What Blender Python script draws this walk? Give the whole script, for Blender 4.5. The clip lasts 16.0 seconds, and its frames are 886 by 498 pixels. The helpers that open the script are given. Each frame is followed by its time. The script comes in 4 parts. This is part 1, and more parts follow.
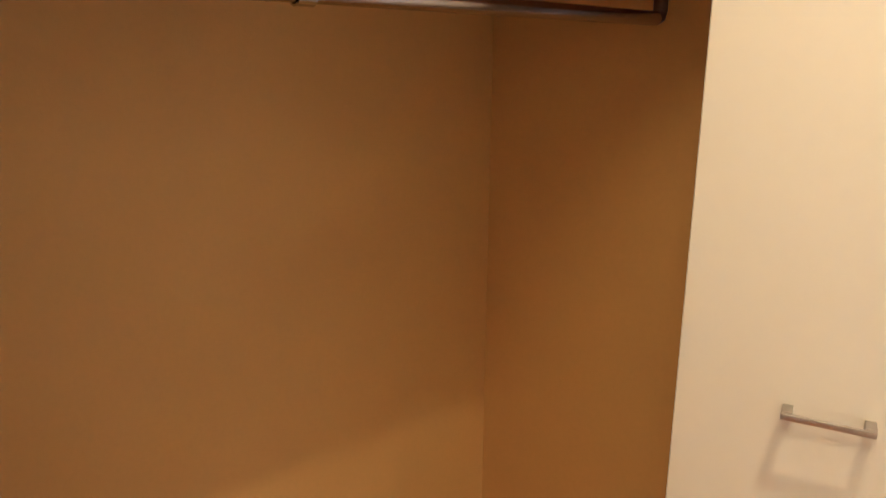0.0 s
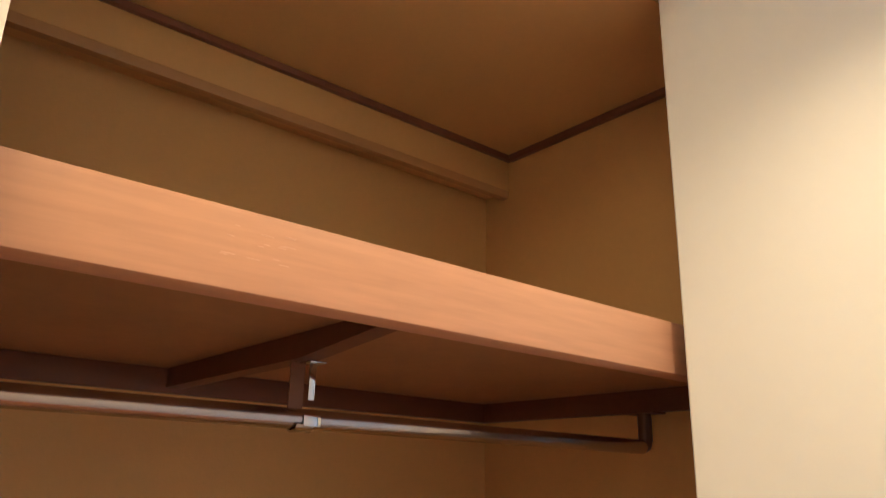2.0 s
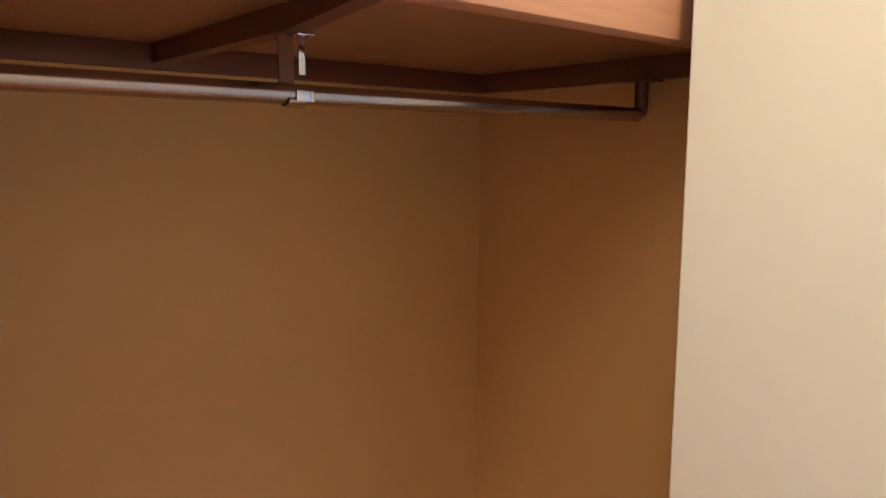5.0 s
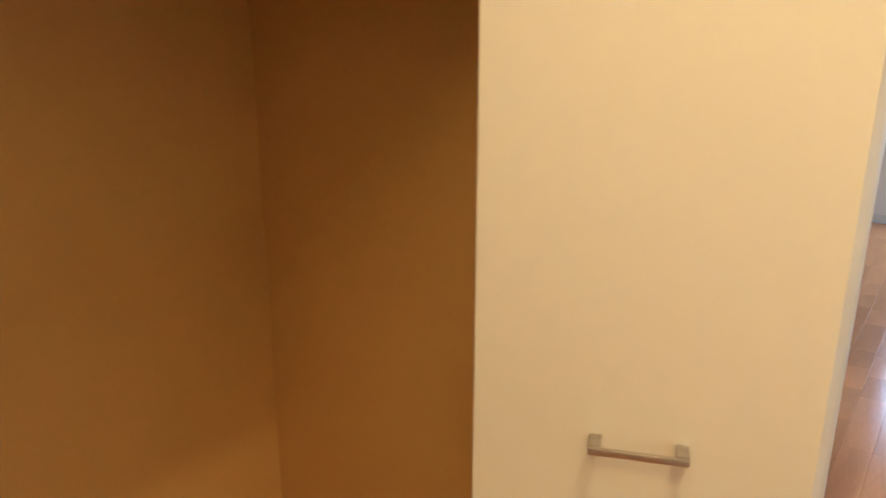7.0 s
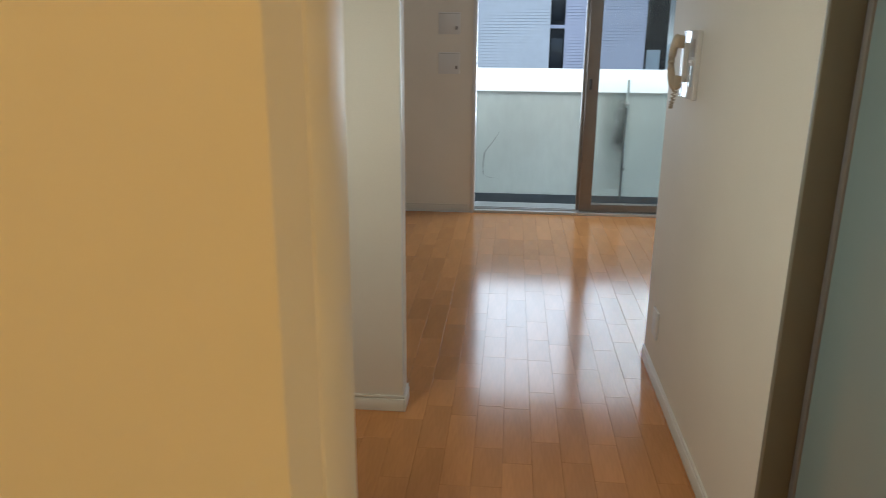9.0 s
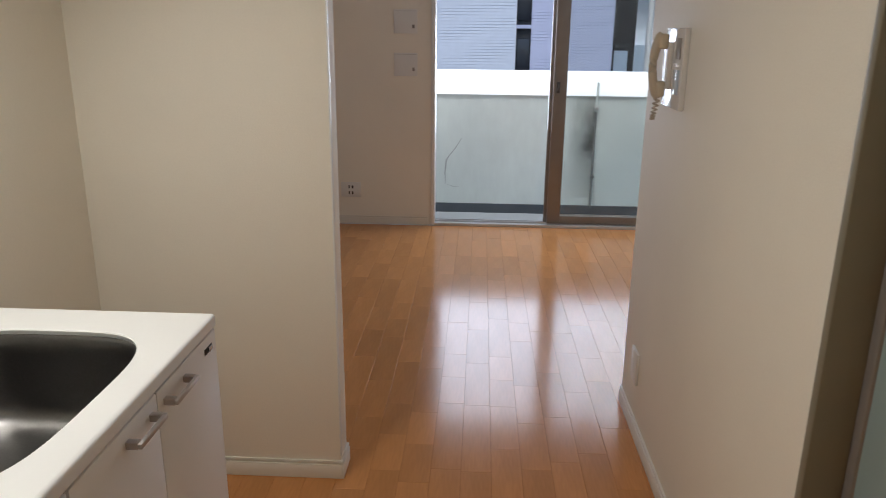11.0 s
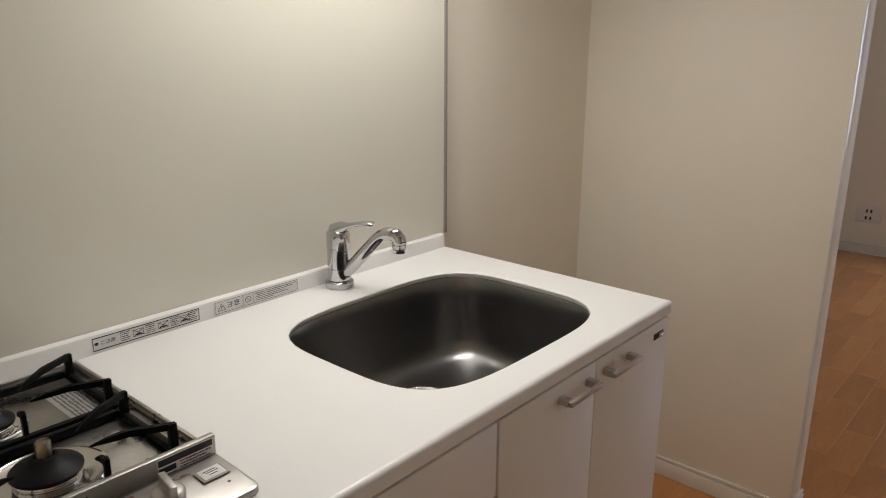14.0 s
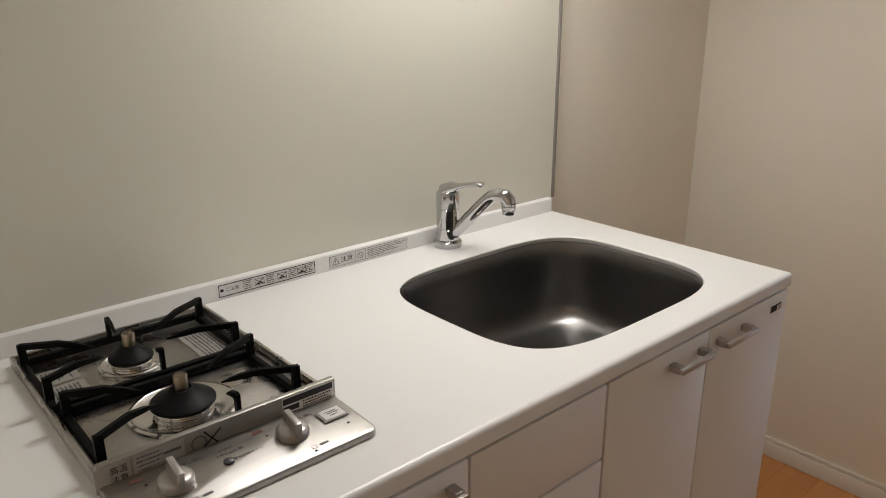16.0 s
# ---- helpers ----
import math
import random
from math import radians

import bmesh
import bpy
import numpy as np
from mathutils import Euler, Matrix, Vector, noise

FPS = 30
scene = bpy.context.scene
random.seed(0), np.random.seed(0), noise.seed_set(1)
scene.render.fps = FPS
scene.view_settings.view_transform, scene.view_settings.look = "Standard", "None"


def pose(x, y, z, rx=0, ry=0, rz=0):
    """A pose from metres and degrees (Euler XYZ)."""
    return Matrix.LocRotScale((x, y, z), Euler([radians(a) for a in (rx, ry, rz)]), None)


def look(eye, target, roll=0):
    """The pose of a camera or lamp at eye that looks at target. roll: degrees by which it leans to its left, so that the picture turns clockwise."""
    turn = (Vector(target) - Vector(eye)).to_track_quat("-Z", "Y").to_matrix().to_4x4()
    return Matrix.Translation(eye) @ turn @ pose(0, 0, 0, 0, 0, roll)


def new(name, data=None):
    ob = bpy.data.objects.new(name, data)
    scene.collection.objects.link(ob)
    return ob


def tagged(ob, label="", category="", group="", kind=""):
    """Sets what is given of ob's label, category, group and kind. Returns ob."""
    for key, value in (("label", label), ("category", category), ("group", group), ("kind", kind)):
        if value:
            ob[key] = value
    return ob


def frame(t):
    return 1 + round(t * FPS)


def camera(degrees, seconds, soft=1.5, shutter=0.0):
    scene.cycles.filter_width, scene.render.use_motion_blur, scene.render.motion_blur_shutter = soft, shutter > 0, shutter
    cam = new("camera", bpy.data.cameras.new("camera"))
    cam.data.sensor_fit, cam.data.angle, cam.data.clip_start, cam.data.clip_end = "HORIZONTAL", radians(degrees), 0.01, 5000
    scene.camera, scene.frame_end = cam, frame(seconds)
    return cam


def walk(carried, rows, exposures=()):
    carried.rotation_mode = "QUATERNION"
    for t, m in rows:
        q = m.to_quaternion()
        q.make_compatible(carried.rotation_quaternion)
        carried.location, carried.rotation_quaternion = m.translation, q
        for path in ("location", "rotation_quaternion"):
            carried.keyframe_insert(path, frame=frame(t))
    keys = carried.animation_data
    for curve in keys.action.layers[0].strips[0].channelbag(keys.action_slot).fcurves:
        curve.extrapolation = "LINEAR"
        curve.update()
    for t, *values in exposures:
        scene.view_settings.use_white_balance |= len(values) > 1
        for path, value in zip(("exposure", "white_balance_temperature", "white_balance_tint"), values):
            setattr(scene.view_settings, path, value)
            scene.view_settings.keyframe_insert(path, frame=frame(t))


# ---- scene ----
cam = camera(62.1, 16.0, soft=0.65, shutter=0.3)

# seconds, x, y, z, yaw, pitch, roll in metres and degrees
PATH = [
    (0.0, 1.205, -2.682, 1.402, 50.4, -14.2, -0.5),
    (0.25, 1.212, -2.683, 1.403, 50.3, -10.6, -0.8),
    (0.5, 1.218, -2.684, 1.404, 50.5, -6.2, -1.1),
    (1.0, 1.219, -2.685, 1.406, 50.4, 2.6, -1.2),
    (1.5, 1.220, -2.686, 1.409, 50.3, 10.8, -1.3),
    (2.0, 1.222, -2.688, 1.410, 50.0, 17.65, -1.35),
    (2.5, 1.224, -2.690, 1.411, 50.0, 20.95, -1.4),
    (3.0, 1.224, -2.690, 1.413, 50.1, 20.57, -1.4),
    (3.5, 1.223, -2.690, 1.415, 50.2, 15.65, -1.4),
    (4.0, 1.222, -2.687, 1.415, 50.75, 7.85, -1.0),
    (4.5, 1.219, -2.683, 1.415, 50.75, -0.37, -0.6),
    (4.7, 1.216, -2.680, 1.415, 50.4, -3.8, -0.5),
    (5.5, 1.192, -2.660, 1.415, 48.6, -11.6, -0.3),
    (6.3, 1.140, -2.605, 1.414, 43.2, -15.4, -0.2),
    (6.8, 1.110, -2.542, 1.413, 38.0, -16.25, -0.15),
    (7.0, 1.108, -2.460, 1.413, 36.2, -16.5, -0.1),
    (7.2, 1.104, -2.390, 1.413, 33.8, -16.35, -0.1),
    (7.5, 1.087, -2.288, 1.412, 29.15, -16.53, -0.1),
    (8.0, 1.087, -2.125, 1.409, 20.6, -16.7, -0.3),
    (8.5, 1.079, -1.932, 1.409, 12.15, -16.65, -0.1),
    (9.0, 1.079, -1.801, 1.409, 5.33, -16.6, -0.4),
    (9.2, 1.083, -1.755, 1.408, 3.0, -16.6, -0.4),
    (9.7, 1.105, -1.640, 1.405, -0.6, -16.5, -0.5),
    (10.5, 1.120, -1.450, 1.400, -0.2, -16.5, -0.7),
]
LOOKS = [
    (11.3, (1.122, -1.312, 1.398), (0.930, 0.604, 0.824), 0.4),
    (11.5, (1.122, -1.298, 1.397), (0.864, 0.601, 0.825), 0.4),
    (12.0, (1.124, -1.272, 1.392), (0.603, 0.574, 0.823), 0.6),
    (12.5, (1.148, -1.244, 1.372), (0.368, 0.510, 0.810), 0.4),
    (13.0, (1.160, -1.249, 1.355), (0.164, 0.395, 0.803), 0.1),
    (13.5, (1.151, -1.285, 1.346), (-0.001, 0.254, 0.795), 0.2),
    (14.0, (1.147, -1.300, 1.336), (-0.117, 0.149, 0.786), 0.2),
    (14.5, (1.136, -1.315, 1.327), (-0.195, 0.076, 0.785), 0.3),
    (15.0, (1.137, -1.315, 1.323), (-0.253, 0.015, 0.777), 0.0),
    (15.5, (1.131, -1.326, 1.325), (-0.281, -0.032, 0.750), 0.1),
    (16.0, (1.135, -1.327, 1.323), (-0.293, -0.076, 0.693), -0.2),
]
EXPOSURES = [
    (0.0, 1.3, 4250, 9), (0.5, 1.4, 4250, 11), (1.0, 1.25, 4200, 11), (2.5, 1.15, 4000, 9), (3.5, 1.15, 3950, 9), (4.7, 1.15, 3900, 9),
    (6.8, 1.25, 4400, 6), (7.0, 1.1, 4700, 4), (7.5, 0.4, 5700, 0), (8.0, 0.15, 5900, -3), (9.2, 0.02, 5850, -2),
    (11.3, 0.05, 6150, 9), (12.5, -0.2, 6250, 10), (13.5, -0.1, 6150, 10), (16.0, -0.05, 6150, 10),
]
walk(cam, [(t, pose(x, y, z, 90 + pitch, roll, yaw)) for t, x, y, z, yaw, pitch, roll in PATH]
     + [(t, look(eye, target, roll)) for t, eye, target, roll in LOOKS], EXPOSURES)

# ---- sky, sun and lamps ----
world = bpy.data.worlds.new("sky")
scene.world = world
world.use_nodes = True
wn = world.node_tree.nodes
sky = wn.new("ShaderNodeTexSky")
sky.sky_type = "NISHITA"
sky.sun_disc = False
sky.sun_elevation, sky.sun_rotation = radians(68), radians(200)
sky.air_density, sky.dust_density = 1.0, 3.0
wn["Background"].inputs["Strength"].default_value = 0.15
world.node_tree.links.new(sky.outputs[0], wn["Background"].inputs["Color"])

sun = new("sun", bpy.data.lights.new("sun", "SUN"))
sun.data.energy, sun.data.angle, sun.data.color = 3.2, radians(35), (1.0, 0.97, 0.93)
sun.matrix_world = look((0, 0, 10), (0.35, 0.95, 7.5))

WARM = (1.0, 0.575, 0.185)
hall_lamp = new("hall_downlight_lamp", bpy.data.lights.new("hall_downlight_lamp", "SPOT"))
hall_lamp.data.energy, hall_lamp.data.color = 27.0, WARM
hall_lamp.data.spot_size, hall_lamp.data.spot_blend, hall_lamp.data.shadow_soft_size = radians(104), 1.0, 0.02
hall_lamp.location = (1.18, -1.99, 2.388)
# soft warm fill, added out of view to brighten closet and shelf
rear_lamp = new("rear_fill_lamp", bpy.data.lights.new("rear_fill_lamp", "AREA"))
rear_lamp.data.shape, rear_lamp.data.size = "DISK", 0.7
rear_lamp.data.energy, rear_lamp.data.color = 7.1, WARM
rear_lamp.location = (1.2, -3.0, 2.36)

kitchen_lamp = new("kitchen_strip_lamp", bpy.data.lights.new("kitchen_strip_lamp", "AREA"))
kitchen_lamp.data.shape, kitchen_lamp.data.size, kitchen_lamp.data.size_y = "RECTANGLE", 0.7, 0.05
kitchen_lamp.data.energy, kitchen_lamp.data.color = 8.3, (1.0, 0.93, 0.845)
kitchen_lamp.matrix_world = look((0.215, -0.36, 1.735), (0.75, -0.36, 0.8))

# added panel outside the window: extra daylight and the bright floor reflection
window_light = new("window_sky_lamp", bpy.data.lights.new("window_sky_lamp", "AREA"))
window_light.data.shape, window_light.data.size, window_light.data.size_y = "RECTANGLE", 1.62, 1.0
window_light.data.energy, window_light.data.color = 30.0, (0.82, 0.865, 1.0)
window_light.matrix_world = look((1.65, 4.15, 1.18), (1.65, 2.4, 0.80))


# ---- materials ----
def material(name, color, rough=0.5, metal=0.0, vary=0.0, scale=6.0, stretch=(1, 1, 1), bump=0.0, bump_scale=200.0,
             coat=0.0, random_tint=0.0, spec=0.5, grain=0.0, grain_scale=40.0, rough_vary=0.0, coat_rough=0.08):
    """A principled material with a broad stain, a fine grain and a fine relief."""
    m = bpy.data.materials.new(name)
    m.use_nodes = True
    nodes, links = m.node_tree.nodes, m.node_tree.links
    b = nodes["Principled BSDF"]
    b.inputs["Roughness"].default_value = rough
    b.inputs["Metallic"].default_value = metal
    b.inputs["Specular IOR Level"].default_value = spec
    b.inputs["Coat Weight"].default_value = coat
    b.inputs["Coat Roughness"].default_value = coat_rough
    coord = nodes.new("ShaderNodeTexCoord")
    mapping = nodes.new("ShaderNodeMapping")
    mapping.inputs["Scale"].default_value = stretch
    links.new(coord.outputs["Object"], mapping.inputs["Vector"])
    value = None

    def noise_value(size, amount, detail):
        n = nodes.new("ShaderNodeTexNoise")
        n.inputs["Scale"].default_value = size
        n.inputs["Detail"].default_value = detail
        links.new(mapping.outputs[0], n.inputs["Vector"])
        r = nodes.new("ShaderNodeMapRange")
        r.inputs["From Min"].default_value, r.inputs["From Max"].default_value = 0.3, 0.7
        r.inputs["To Min"].default_value, r.inputs["To Max"].default_value = 1 - amount, 1 + amount
        links.new(n.outputs["Fac"], r.inputs["Value"])
        return r.outputs[0]

    def times(a, c):
        k = nodes.new("ShaderNodeMath")
        k.operation = "MULTIPLY"
        links.new(a, k.inputs[0])
        links.new(c, k.inputs[1])
        return k.outputs[0]

    if vary:
        value = noise_value(scale, vary, 3)
    if grain:
        g = noise_value(grain_scale, grain, 5)
        value = times(value, g) if value else g
    if random_tint:
        info = nodes.new("ShaderNodeObjectInfo")
        r = nodes.new("ShaderNodeMapRange")
        r.inputs["To Min"].default_value, r.inputs["To Max"].default_value = 1 - random_tint, 1 + random_tint
        links.new(info.outputs["Random"], r.inputs["Value"])
        value = times(value, r.outputs[0]) if value else r.outputs[0]
    if value:
        hsv = nodes.new("ShaderNodeHueSaturation")
        hsv.inputs["Color"].default_value = (*color, 1)
        links.new(value, hsv.inputs["Value"])
        links.new(hsv.outputs[0], b.inputs["Base Color"])
    else:
        b.inputs["Base Color"].default_value = (*color, 1)
    if rough_vary:
        rv = noise_value(scale * 1.7, rough_vary, 4)
        k = nodes.new("ShaderNodeMath")
        k.operation = "MULTIPLY"
        k.inputs[1].default_value = rough
        links.new(rv, k.inputs[0])
        links.new(k.outputs[0], b.inputs["Roughness"])
    if bump:
        n = nodes.new("ShaderNodeTexNoise")
        n.inputs["Scale"].default_value = bump_scale
        n.inputs["Detail"].default_value = 3
        links.new(mapping.outputs[0], n.inputs["Vector"])
        bn = nodes.new("ShaderNodeBump")
        bn.inputs["Strength"].default_value = bump
        bn.inputs["Distance"].default_value = 0.002
        links.new(n.outputs["Fac"], bn.inputs["Height"])
        links.new(bn.outputs[0], b.inputs["Normal"])
    return m


def streaked(name, plain_tone, dark_tone):
    """Paint with an upright dark streak that deepens towards one edge and frays out at the other."""
    m = material(name, plain_tone, 0.85, bump=0.2, bump_scale=60)
    nodes, links = m.node_tree.nodes, m.node_tree.links
    coord = nodes.new("ShaderNodeTexCoord")
    split = nodes.new("ShaderNodeSeparateXYZ")
    links.new(coord.outputs["Generated"], split.inputs[0])
    across, down, mix = nodes.new("ShaderNodeValToRGB"), nodes.new("ShaderNodeValToRGB"), nodes.new("ShaderNodeMix")
    across.color_ramp.elements[0].position, across.color_ramp.elements[1].position = 0.02, 0.8
    across.color_ramp.elements[0].color, across.color_ramp.elements[1].color = (0, 0, 0, 1), (1, 1, 1, 1)
    links.new(split.outputs["X"], across.inputs[0])
    stops = down.color_ramp.elements
    stops[0].position, stops[0].color = 0.0, (0.2, 0.2, 0.2, 1)
    stops[1].position, stops[1].color = 1.0, (0.5, 0.5, 0.5, 1)
    for place, v in ((0.38, 0.6), (0.5, 1.0), (0.82, 0.9)):
        stop = stops.new(place)
        stop.color = (v, v, v, 1)
    links.new(split.outputs["Z"], down.inputs[0])
    noise = nodes.new("ShaderNodeTexNoise")
    noise.inputs["Scale"].default_value, noise.inputs["Detail"].default_value = 9.0, 4.0
    links.new(coord.outputs["Object"], noise.inputs["Vector"])
    fray = nodes.new("ShaderNodeMapRange")
    fray.inputs["From Min"].default_value, fray.inputs["From Max"].default_value = 0.3, 0.7
    fray.inputs["To Min"].default_value, fray.inputs["To Max"].default_value = 0.65, 1.1
    links.new(noise.outputs["Fac"], fray.inputs["Value"])
    a, b = nodes.new("ShaderNodeMath"), nodes.new("ShaderNodeMath")
    a.operation = b.operation = "MULTIPLY"
    b.use_clamp = True
    links.new(across.outputs[0], a.inputs[0])
    links.new(down.outputs[0], a.inputs[1])
    links.new(a.outputs[0], b.inputs[0])
    links.new(fray.outputs[0], b.inputs[1])
    mix.data_type = "RGBA"
    mix.inputs["A"].default_value, mix.inputs["B"].default_value = (*plain_tone, 1), (*dark_tone, 1)
    links.new(b.outputs[0], mix.inputs["Factor"])
    links.new(mix.outputs["Result"], nodes["Principled BSDF"].inputs["Base Color"])
    return m


def glowing(name, color, strength):
    m = bpy.data.materials.new(name)
    m.use_nodes = True
    b = m.node_tree.nodes["Principled BSDF"]
    b.inputs["Base Color"].default_value = (*color, 1)
    b.inputs["Emission Color"].default_value = (*color, 1)
    b.inputs["Emission Strength"].default_value = strength
    return m


def clear_glass(name, tint=(1, 1, 1), rough=0.0):
    m = bpy.data.materials.new(name)
    m.use_nodes = True
    nodes, links = m.node_tree.nodes, m.node_tree.links
    nodes.remove(nodes["Principled BSDF"])
    t, g, mix, f = (nodes.new("ShaderNode" + k) for k in ("BsdfTransparent", "BsdfGlossy", "MixShader", "Fresnel"))
    t.inputs["Color"].default_value = (*tint, 1)
    g.inputs["Roughness"].default_value = rough
    f.inputs["IOR"].default_value = 1.3
    links.new(f.outputs[0], mix.inputs[0])
    links.new(t.outputs[0], mix.inputs[1])
    links.new(g.outputs[0], mix.inputs[2])
    links.new(mix.outputs[0], nodes["Material Output"].inputs[0])
    return m


WALL = material("white_wallpaper", (0.84, 0.792, 0.688), 0.75, vary=0.02, scale=2.5, bump=0.25, bump_scale=260, grain=0.012, grain_scale=180)
CEIL = material("white_ceiling_paper", (0.80, 0.79, 0.77), 0.8, vary=0.02, scale=2, bump=0.2, bump_scale=240)
PLY = material("tan_closet_board", (0.68, 0.44, 0.125), 0.65, vary=0.05, scale=1.6, grain=0.012, grain_scale=90, bump=0.12, bump_scale=200)
PINE = material("varnished_shelf_wood", (0.66, 0.37, 0.19), 0.45, vary=0.07, scale=5, stretch=(1, 0.18, 2.5), grain=0.06, grain_scale=45, bump=0.08, bump_scale=70, coat=0.04, spec=0.35)
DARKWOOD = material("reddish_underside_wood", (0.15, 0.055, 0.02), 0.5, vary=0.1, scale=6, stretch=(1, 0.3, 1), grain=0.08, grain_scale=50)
PLYDARK = material("brown_shelf_board", (0.36, 0.19, 0.062), 0.55, vary=0.08, scale=4, grain=0.04)
RAILWOOD = material("tan_rail_wood", (0.50, 0.30, 0.092), 0.5, vary=0.06, scale=4, stretch=(1, 0.2, 1), grain=0.04, grain_scale=60)
SCUFF = material("shelf_scuff", (0.78, 0.50, 0.29), 0.4, vary=0.1)
TRIMWOOD = material("brown_cornice_wood", (0.20, 0.085, 0.04), 0.45, vary=0.1, scale=8, stretch=(0.4, 0.4, 1), grain=0.06)
DOORW = material("cream_white_door_laminate", (0.80, 0.78, 0.73), 0.42, vary=0.012, scale=2, bump=0.05, bump_scale=300, grain=0.006)
CABW = material("white_cabinet_laminate", (0.79, 0.775, 0.76), 0.35, vary=0.012, scale=3, bump=0.03, bump_scale=250)
EDGEGREY = material("grey_panel_edge", (0.30, 0.28, 0.26), 0.5, vary=0.03)
TOP = material("white_artificial_marble", (0.80, 0.80, 0.785), 0.3, vary=0.012, scale=5, grain=0.006, grain_scale=120, bump=0.02, bump_scale=150)
SPLASH = material("ivory_splash_panel", (0.72, 0.70, 0.615), 0.22, vary=0.015, scale=1.5, rough_vary=0.2, bump=0.015, bump_scale=30)
TRAYM_STEEL = material("dark_stainless_tray", (0.46, 0.44, 0.415), 0.30, metal=1, vary=0.12, scale=9, grain=0.06, grain_scale=150, rough_vary=0.3, bump=0.02, bump_scale=220)
STEEL = material("brushed_stainless", (0.41, 0.395, 0.375), 0.38, metal=1, vary=0.06, scale=8, stretch=(1, 0.15, 1), grain=0.05, grain_scale=160, rough_vary=0.25, bump=0.03, bump_scale=220)
SINKM = material("dark_satin_sink_steel", (0.215, 0.21, 0.205), 0.34, metal=1, vary=0.05, scale=9, grain=0.05, grain_scale=200, rough_vary=0.12, bump=0.008, bump_scale=300)
CHROME = material("polished_chrome", (0.56, 0.56, 0.57), 0.06, metal=1, vary=0.02, rough_vary=0.3)
RAILM = material("dull_chromed_tube", (0.42, 0.37, 0.335), 0.2, metal=1, vary=0.04, scale=6, stretch=(1, 0.1, 1), rough_vary=0.3)
NICKEL = material("satin_nickel", (0.50, 0.47, 0.45), 0.32, metal=1, vary=0.03, scale=20)
BLACK = material("black_enamel", (0.004, 0.004, 0.004), 0.5, spec=0.12, vary=0.15, scale=30, bump=0.1, bump_scale=180)
RINGM = material("polished_drip_ring", (0.70, 0.69, 0.67), 0.16, metal=1, vary=0.04, scale=20)
CAPBLACK = material("black_burner_cap", (0.006, 0.006, 0.007), 0.5, spec=0.15, vary=0.15, scale=30, bump=0.15, bump_scale=250)
BRONZE = material("dark_bronze_bracket", (0.13, 0.085, 0.06), 0.3, metal=0.8, vary=0.05)
BRASS = material("dark_steel_sensor", (0.30, 0.25, 0.19), 0.3, metal=1, vary=0.05)
KNOBM = material("silver_plastic_knob", (0.44, 0.42, 0.40), 0.32, metal=0.6, vary=0.02)
PAPER = material("white_sticker", (0.72, 0.72, 0.71), 0.4, vary=0.02, scale=20)
SILVERPAPER = material("silver_sticker", (0.52, 0.51, 0.49), 0.28, metal=0.6, vary=0.05, scale=40)
INK = material("black_print", (0.012, 0.012, 0.014), 0.5)
GREYINK = material("grey_print", (0.12, 0.12, 0.125), 0.5)
REDINK = material("dark_red_print", (0.13, 0.055, 0.04), 0.5)
PLANK = material("glossy_maple_plank", (0.50, 0.225, 0.077), 0.16, vary=0.08, scale=5, stretch=(3.0, 0.35, 1), grain=0.05, grain_scale=40, coat=0.10, spec=0.25, random_tint=0.10, coat_rough=0.08)
# near-black, stands for the shade in the gaps between cabinet fronts
SHADOWGAP = material("cabinet_gap_shade", (0.035, 0.032, 0.03), 0.6, vary=0.05)
GAP = material("floor_joint", (0.26, 0.12, 0.05), 0.7, vary=0.1)
BASEB = material("cream_vinyl_baseboard", (0.74, 0.70, 0.62), 0.45, vary=0.02, scale=4)
ALU = material("bronze_grey_aluminium", (0.26, 0.235, 0.21), 0.4, metal=0.3, vary=0.04, scale=10)
ALUL = material("light_aluminium_sill", (0.62, 0.62, 0.62), 0.35, metal=0.6, vary=0.03)
PLASTIC = material("white_plastic", (0.76, 0.75, 0.72), 0.35, vary=0.01)
GLOSSW = material("glossy_white_plastic", (0.78, 0.78, 0.77), 0.1, coat=0.6, vary=0.01)
HANDSET = material("ivory_handset_plastic", (0.56, 0.48, 0.36), 0.3, vary=0.02)
SCREEN = material("dark_grey_plastic", (0.08, 0.08, 0.085), 0.3)
PALEBLUE = material("pale_blue_panel", (0.55, 0.66, 0.78), 0.1, vary=0.02)
CONC = material("pale_painted_concrete", (0.75, 0.81, 0.78), 0.85, vary=0.07, scale=1.6, stretch=(1, 1, 0.4), grain=0.03, grain_scale=14, bump=0.2, bump_scale=60)
COPING = material("white_coping", (0.9, 0.91, 0.92), 0.7, vary=0.03, scale=3)
BALFLOOR = material("grey_balcony_floor", (0.38, 0.40, 0.41), 0.8, vary=0.06, scale=5, bump=0.2, bump_scale=90)
WATERPROOF = material("dark_grey_waterproofing", (0.085, 0.10, 0.115), 0.7, vary=0.1, scale=6)
STAINB = material("grey_damp_stain", (0.36, 0.385, 0.375), 0.9, vary=0.2, scale=9)
DARKGREY = material("blotchy_dark_grey", (0.25, 0.265, 0.26), 0.9, vary=0.25, scale=12)
SIDING = material("lilac_grey_siding", (0.56, 0.62, 0.74), 0.6, vary=0.04, scale=0.6, grain=0.03, grain_scale=6)
SIDINGB = material("blue_grey_siding", (0.44, 0.48, 0.66), 0.6, vary=0.04, scale=0.6)
DARKGLASS = material("dark_window_glass", (0.03, 0.035, 0.045), 0.12, vary=0.1, scale=2)
STREET = material("street_asphalt", (0.05, 0.05, 0.052), 0.9, vary=0.15, scale=2)
JAMB = material("grey_olive_door_frame", (0.21, 0.185, 0.13), 0.5, vary=0.04, scale=6)
